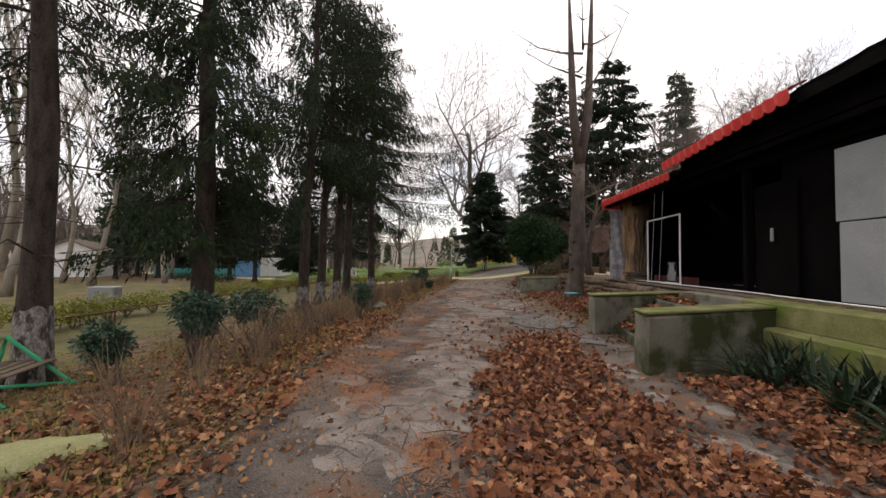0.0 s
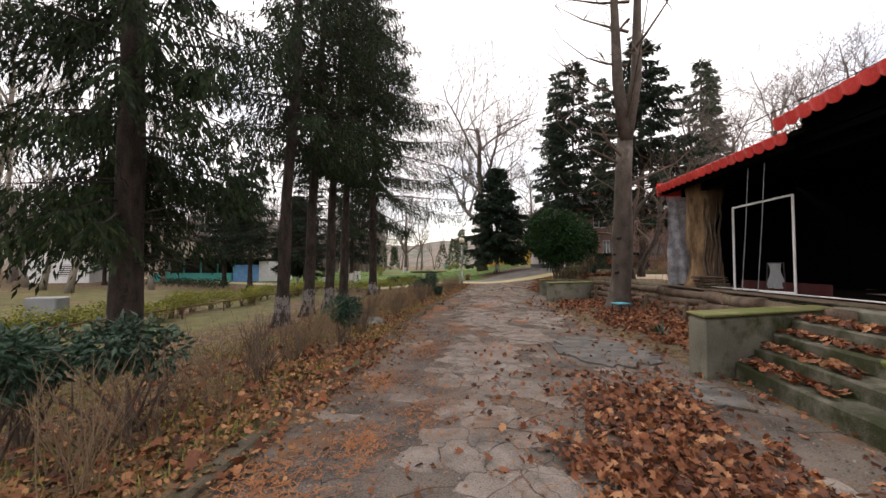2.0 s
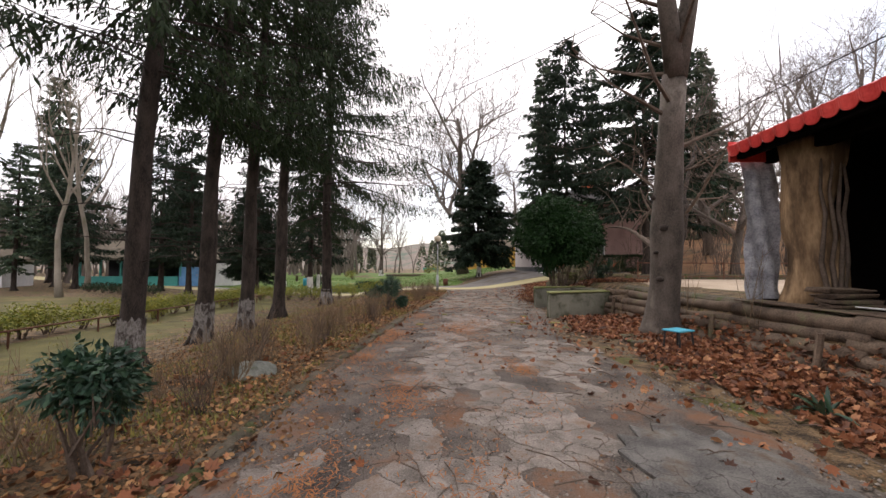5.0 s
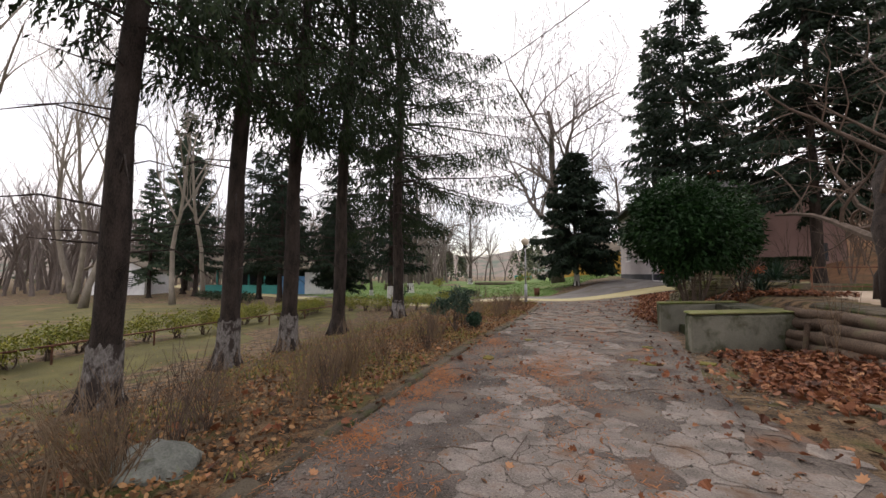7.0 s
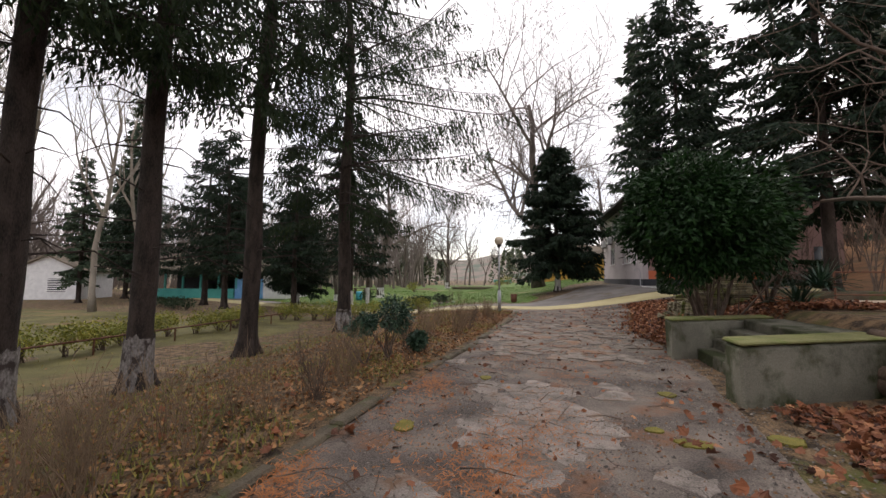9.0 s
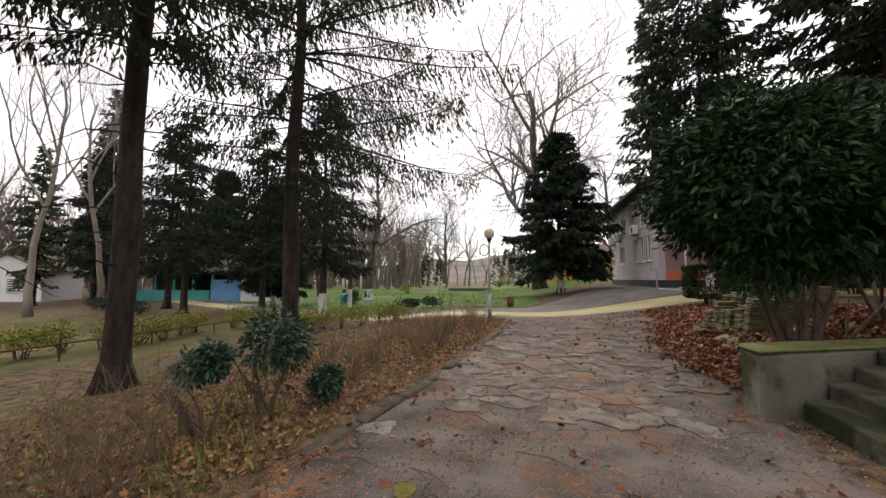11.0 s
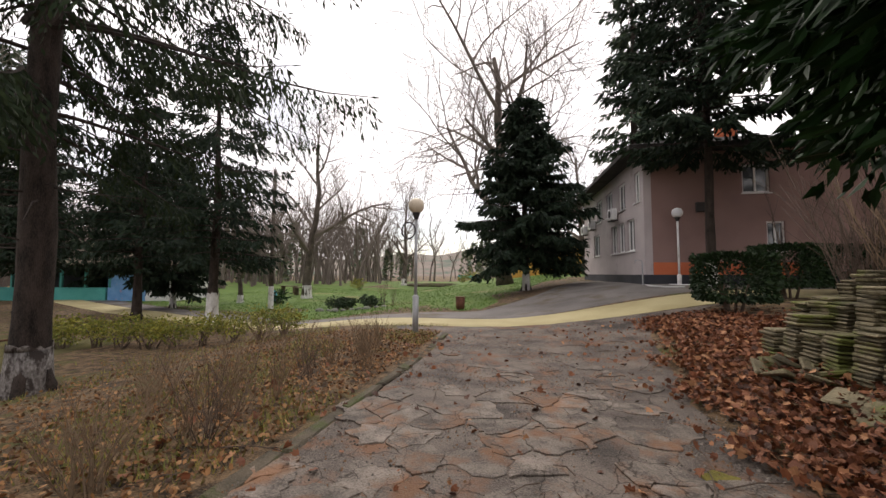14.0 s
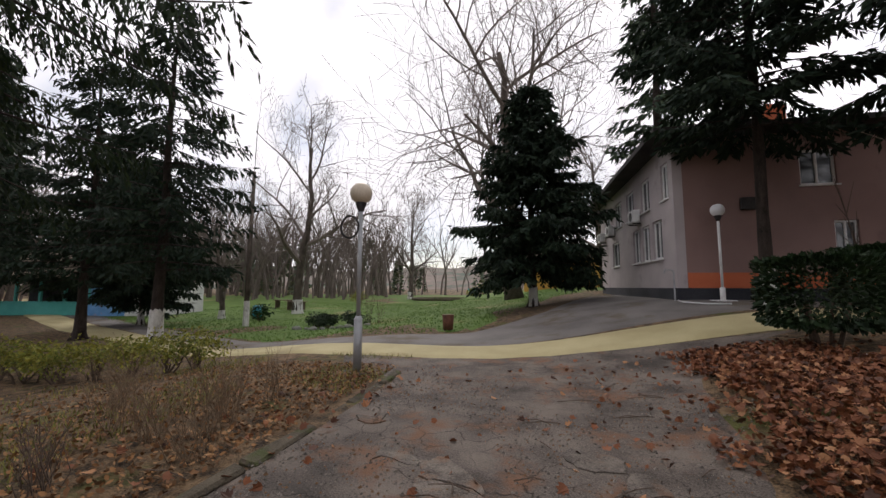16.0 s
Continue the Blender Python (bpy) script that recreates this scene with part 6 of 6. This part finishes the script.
def leaves(name, label, n, place, size, material, seed, lift=0.05, simple=False):
    r = random.Random(seed)
    m = MB()
    for _ in range(n):
        p = place(r)
        if p is None:
            continue
        x, y, pile = p
        s = size * r.uniform(0.55, 1.35)
        rot = Euler((r.gauss(0, 0.6), r.gauss(0, 0.6), r.random() * 6.283)).to_matrix()
        curl = r.uniform(-0.9, 0.9)
        c = Vector((x, y, gz(x, y) + 0.02 + lift * r.random() + pile * r.random()))
        o = len(m.v)
        shape = STAR if not simple else ((0, 0), (0.3, 0.4), (0.2, 0.8), (0, 1), (-0.25, 0.75), (-0.3, 0.35))
        for u, v in shape:
            w = (abs(u) * curl + (v - 0.5) ** 2 * curl * 0.8) * 0.8
            m.v.append(tuple(c + rot @ Vector((u * s, (v - 0.5) * s, w * s))))
        k = len(shape)
        if simple:
            m.f.append(tuple(range(o, o + k)))
        else:
            h_ = k // 2
            m.f += [tuple([o] + [o + i for i in range(1, h_ + 1)]), tuple([o] + [o + i for i in range(h_, k)])]
    return solid(name, m, material, label, "leaves", "", "stuff")


def drift(x, y, lo, hi, soft, seed):
    """Chance of a leaf lying at (x, y) in a drift between two lines, with a ragged thin edge."""
    d = min(x - lo, hi - x) + 0.45 * noise.noise((x * 1.4, y * 1.4, seed)) + 0.25 * noise.noise((x * 4, y * 4, seed))
    return ss(-soft, soft, d)


def pile_right(r):
    y = r.uniform(0.4, 9.4)
    x = r.uniform(1.5, 6.4)
    a = drift(x, y, ip(y, (0, 3, 4.3, 6.3, 8.2, 9.4), (1.6, 1.95, 2.05, 2.6, 2.9, 3.6)), ip(y, (0, 3.2, 6.3, 7.6, 9.4), (4.0, 3.85, 3.7, 4.1, 4.3)), 0.3, 3)
    b = drift(x, y, ip(y, (0, 3, 5.2), (4.3, 4.45, 4.75)), 6.5, 0.25, 5) if y < 4.95 else 0
    a *= ss(8.6, 6.0, y) * 0.95 + 0.05
    return (x, y, 0.05 * max(a, b)) if r.random() < max(a, b, 0.03) else None


def pile_wall(r):
    y = r.uniform(9.3, 18.3)
    x = r.uniform(3.6, 6.8)
    a = drift(x, y, ip(y, (9.3, 12, 13.4, 14.7, 16, 17, 18.4), (5.5, 5.1, 4.95, 5.4, 4.6, 4.75, 5.3)), 8, 0.3, 7)
    return (x, y, 0.12 * ss(5.0, 6.7, x)) if r.random() < max(a, 0.03) else None


def pile_far(r):
    y = r.uniform(21.8, 31.4)
    x = r.uniform(4.4, 9.4)
    a = drift(x, y, ip(y, (22, 24.5, 27, 30, 31.5), (5.15, 5.1, 5.5, 6.15, 6.5)), ip(y, (22, 27.5, 28.5, 31.4), (9.5, 9.3, 8.6, 7.9)), 0.3, 9)
    return (x, y, 0.06) if r.random() < max(a, 0.02) else None


def verge(r):
    y = r.uniform(1, 31)
    x = kerb_x(y) - 0.1 - abs(r.gauss(0, 2.6))
    if r.random() < 0.35 and y < 12:
        x = kerb_x(y) + r.gauss(-0.2, 0.5)
    return (x, y, 0.0) if x > -9 else None


def verge_near(r):
    y = 1 + 9 * r.random() ** 1.2 if r.random() < 0.8 else r.uniform(9, 30)
    x = kerb_x(y) + 0.35 - abs(r.gauss(0, 1.7))
    return (x, y, 0.0)


def on_road(r):
    y = r.uniform(1, 31)
    return (r.uniform(kerb_x(y), road_x(y)), y, 0.0)


leaves("fallen_leaves", "thick drift of brown and orange plane leaves", 34000, pile_right, 0.072, M_LEAF, 800, 0.06)
leaves("fallen_leaves", "brown leaves drifted against the log wall", 20000, pile_wall, 0.085, M_LEAF, 801, 0.06)
leaves("fallen_leaves", "red-brown leaves spread over the bank by the tile stacks", 36000, pile_far, 0.075, M_LEAF, 802, 0.07)
leaves("leaf_litter", "dull brown leaf litter on the verge", 40000, verge, 0.05, M_LEAFB, 803, 0.03, True)
leaves("fallen_leaves", "scattered orange leaves on the verge", 2600, verge_near, 0.09, M_LEAF, 804, 0.04)
leaves("fallen_leaves", "single brown leaves on the road", 700, on_road, 0.075, M_LEAF, 805, 0.01)
ms = MB()
r = random.Random(806)
SM = Matrix.Translation((4.28, 5.42, 0)) @ SKEW
for k in range(420):
    i = r.randrange(4)
    q = SM @ Vector((0.55 + i * 0.36 + r.random() * 0.28, r.uniform(1.1, 2.5), 0.05 + (i + 1) * 0.17 + r.random() * 0.03))
    rot = Euler((r.gauss(0, 0.4), r.gauss(0, 0.4), r.random() * 6.28)).to_matrix()
    o = len(ms.v)
    ms.v += [tuple(q + rot @ Vector((u * 0.11, (v - 0.5) * 0.11, abs(u) * 0.04))) for u, v in STAR]
    ms.f += [tuple(o + i2 for i2 in range(0, 7)), tuple([o] + [o + i2 for i2 in range(6, 12)])]
solid("fallen_leaves", ms, M_LEAF, "dry leaves lying on the steps", "leaves", "", "stuff")

nm = MB()
for k in range(46 + len(HEAPS)):
    y = r.uniform(1.5, 20)
    cx, cy, cr = kerb_x(y) + r.uniform(0.1, 3.4) ** 1.0, y, r.uniform(0.15, 0.55)
    if k >= 46:
        cx, cy, cr = HEAPS[k - 46]
    for i in range(int((300 if k < 46 else 1500) * cr)):
        x, yy = cx + r.gauss(0, cr * 0.5), cy + r.gauss(0, cr)
        a = r.random() * 3.14
        l, w = r.uniform(0.03, 0.07), 0.0035
        z = gz(x, yy) + 0.03 + r.random() * 0.012
        o = len(nm.v)
        dx, dy = math.cos(a), math.sin(a)
        nm.v += [(x - dy * w, yy + dx * w, z), (x + dy * w, yy - dx * w, z), (x + dx * l + dy * w, yy + dy * l - dx * w, z + 0.004), (x + dx * l - dy * w, yy + dy * l + dx * w, z + 0.004)]
        nm.f.append((o, o + 1, o + 2, o + 3))
solid("needle_litter", nm, M_PINE, "orange fallen needles in patches on the road", "needle litter", "", "stuff")
pb = MB()
for k in range(42000):
    y = 1.2 + 30 * r.random()
    x = r.uniform(kerb_x(y) + 0.02, road_x(y) + 0.5)
    if noise.noise((x * 1.1, y * 0.8, 4)) < -0.1:
        continue
    s = r.uniform(0.006, 0.016) * (1.5 if r.random() < 0.1 else 1)
    z = gz(x, y) + 0.012
    a = r.random() * 6.28
    o = len(pb.v)
    pb.v += [(x + s * math.cos(a + t), y + s * math.sin(a + t), z) for t in (0, 1.5, 3.2, 4.7)] + [(x + s * 0.2, y, z + s * 0.9)]
    pb.f += [(o, o + 1, o + 4), (o + 1, o + 2, o + 4), (o + 2, o + 3, o + 4), (o + 3, o, o + 4)]
solid("gravel", pb, M_GRAVEL, "loose grit and small stones on the road", "gravel", "", "stuff")
tb_ = MB()
for k in range(330):
    y = 1.2 + 29 * r.random()
    x = r.uniform(kerb_x(y) - 1.5, road_x(y) + 0.6)
    a, l = r.random() * 6.28, r.uniform(0.1, 0.55)
    p, e_ = Vector((x, y, gz(x, y) + 0.035)), Vector((math.cos(a) * l, math.sin(a) * l, 0))
    tb_.tube([p, p + e_ * 0.5 + Vector((0.02, 0.02, 0.02)), p + e_ + Vector((0, 0, 0.005))], [0.006, 0.005, 0.003], 4, False)
solid("fallen_twigs", tb_, M_TWIG, "thin broken twigs lying on the road", "twigs", "", "stuff")
gm, dm = MB(), MB()
for k in range(34000):
    x, y = r.uniform(-22, 8), r.uniform(35.5, 62)
    yb = ip(x, (-44, -17, -6, -0.5, 2, 6, 15), (54, 41, 36.6, 35.3, 36.5, 50, 60))
    if y < yb + 0.1:
        continue
    z = gz(x, y) + 0.02
    a, l = r.random() * 6.28, r.uniform(0.03, 0.075)
    o = len(gm.v)
    gm.v += [(x - 0.02 * math.sin(a), y + 0.02 * math.cos(a), z), (x + 0.02 * math.sin(a), y - 0.02 * math.cos(a), z), (x + l * 0.5 * math.cos(a), y + l * 0.5 * math.sin(a), z + l)]
    gm.f.append((o, o + 1, o + 2))
solid("lawn_grass", gm, M_GRASS, "short green grass on the lawn", "grass", "", "stuff")
for k in range(42000):
    y = r.uniform(1, 32)
    x = kerb_x(y) - 0.12 - abs(r.gauss(0, 3.2))
    if noise.noise((x * 0.6, y * 0.6, 2)) < -0.05 + (0.1 if x > -1.2 else 0):
        continue
    z = gz(x, y)
    a, l = r.random() * 6.28, r.uniform(0.03, 0.11)
    o = len(dm.v)
    dm.v += [(x - 0.008 * math.sin(a), y + 0.008 * math.cos(a), z), (x + 0.008 * math.sin(a), y - 0.008 * math.cos(a), z), (x + l * 0.6 * math.cos(a), y + l * 0.6 * math.sin(a), z + l)]
    dm.f.append((o, o + 1, o + 2))
solid("verge_grass", dm, M_DRYGRASS, "thin yellowish grass on the verge", "grass", "", "stuff")
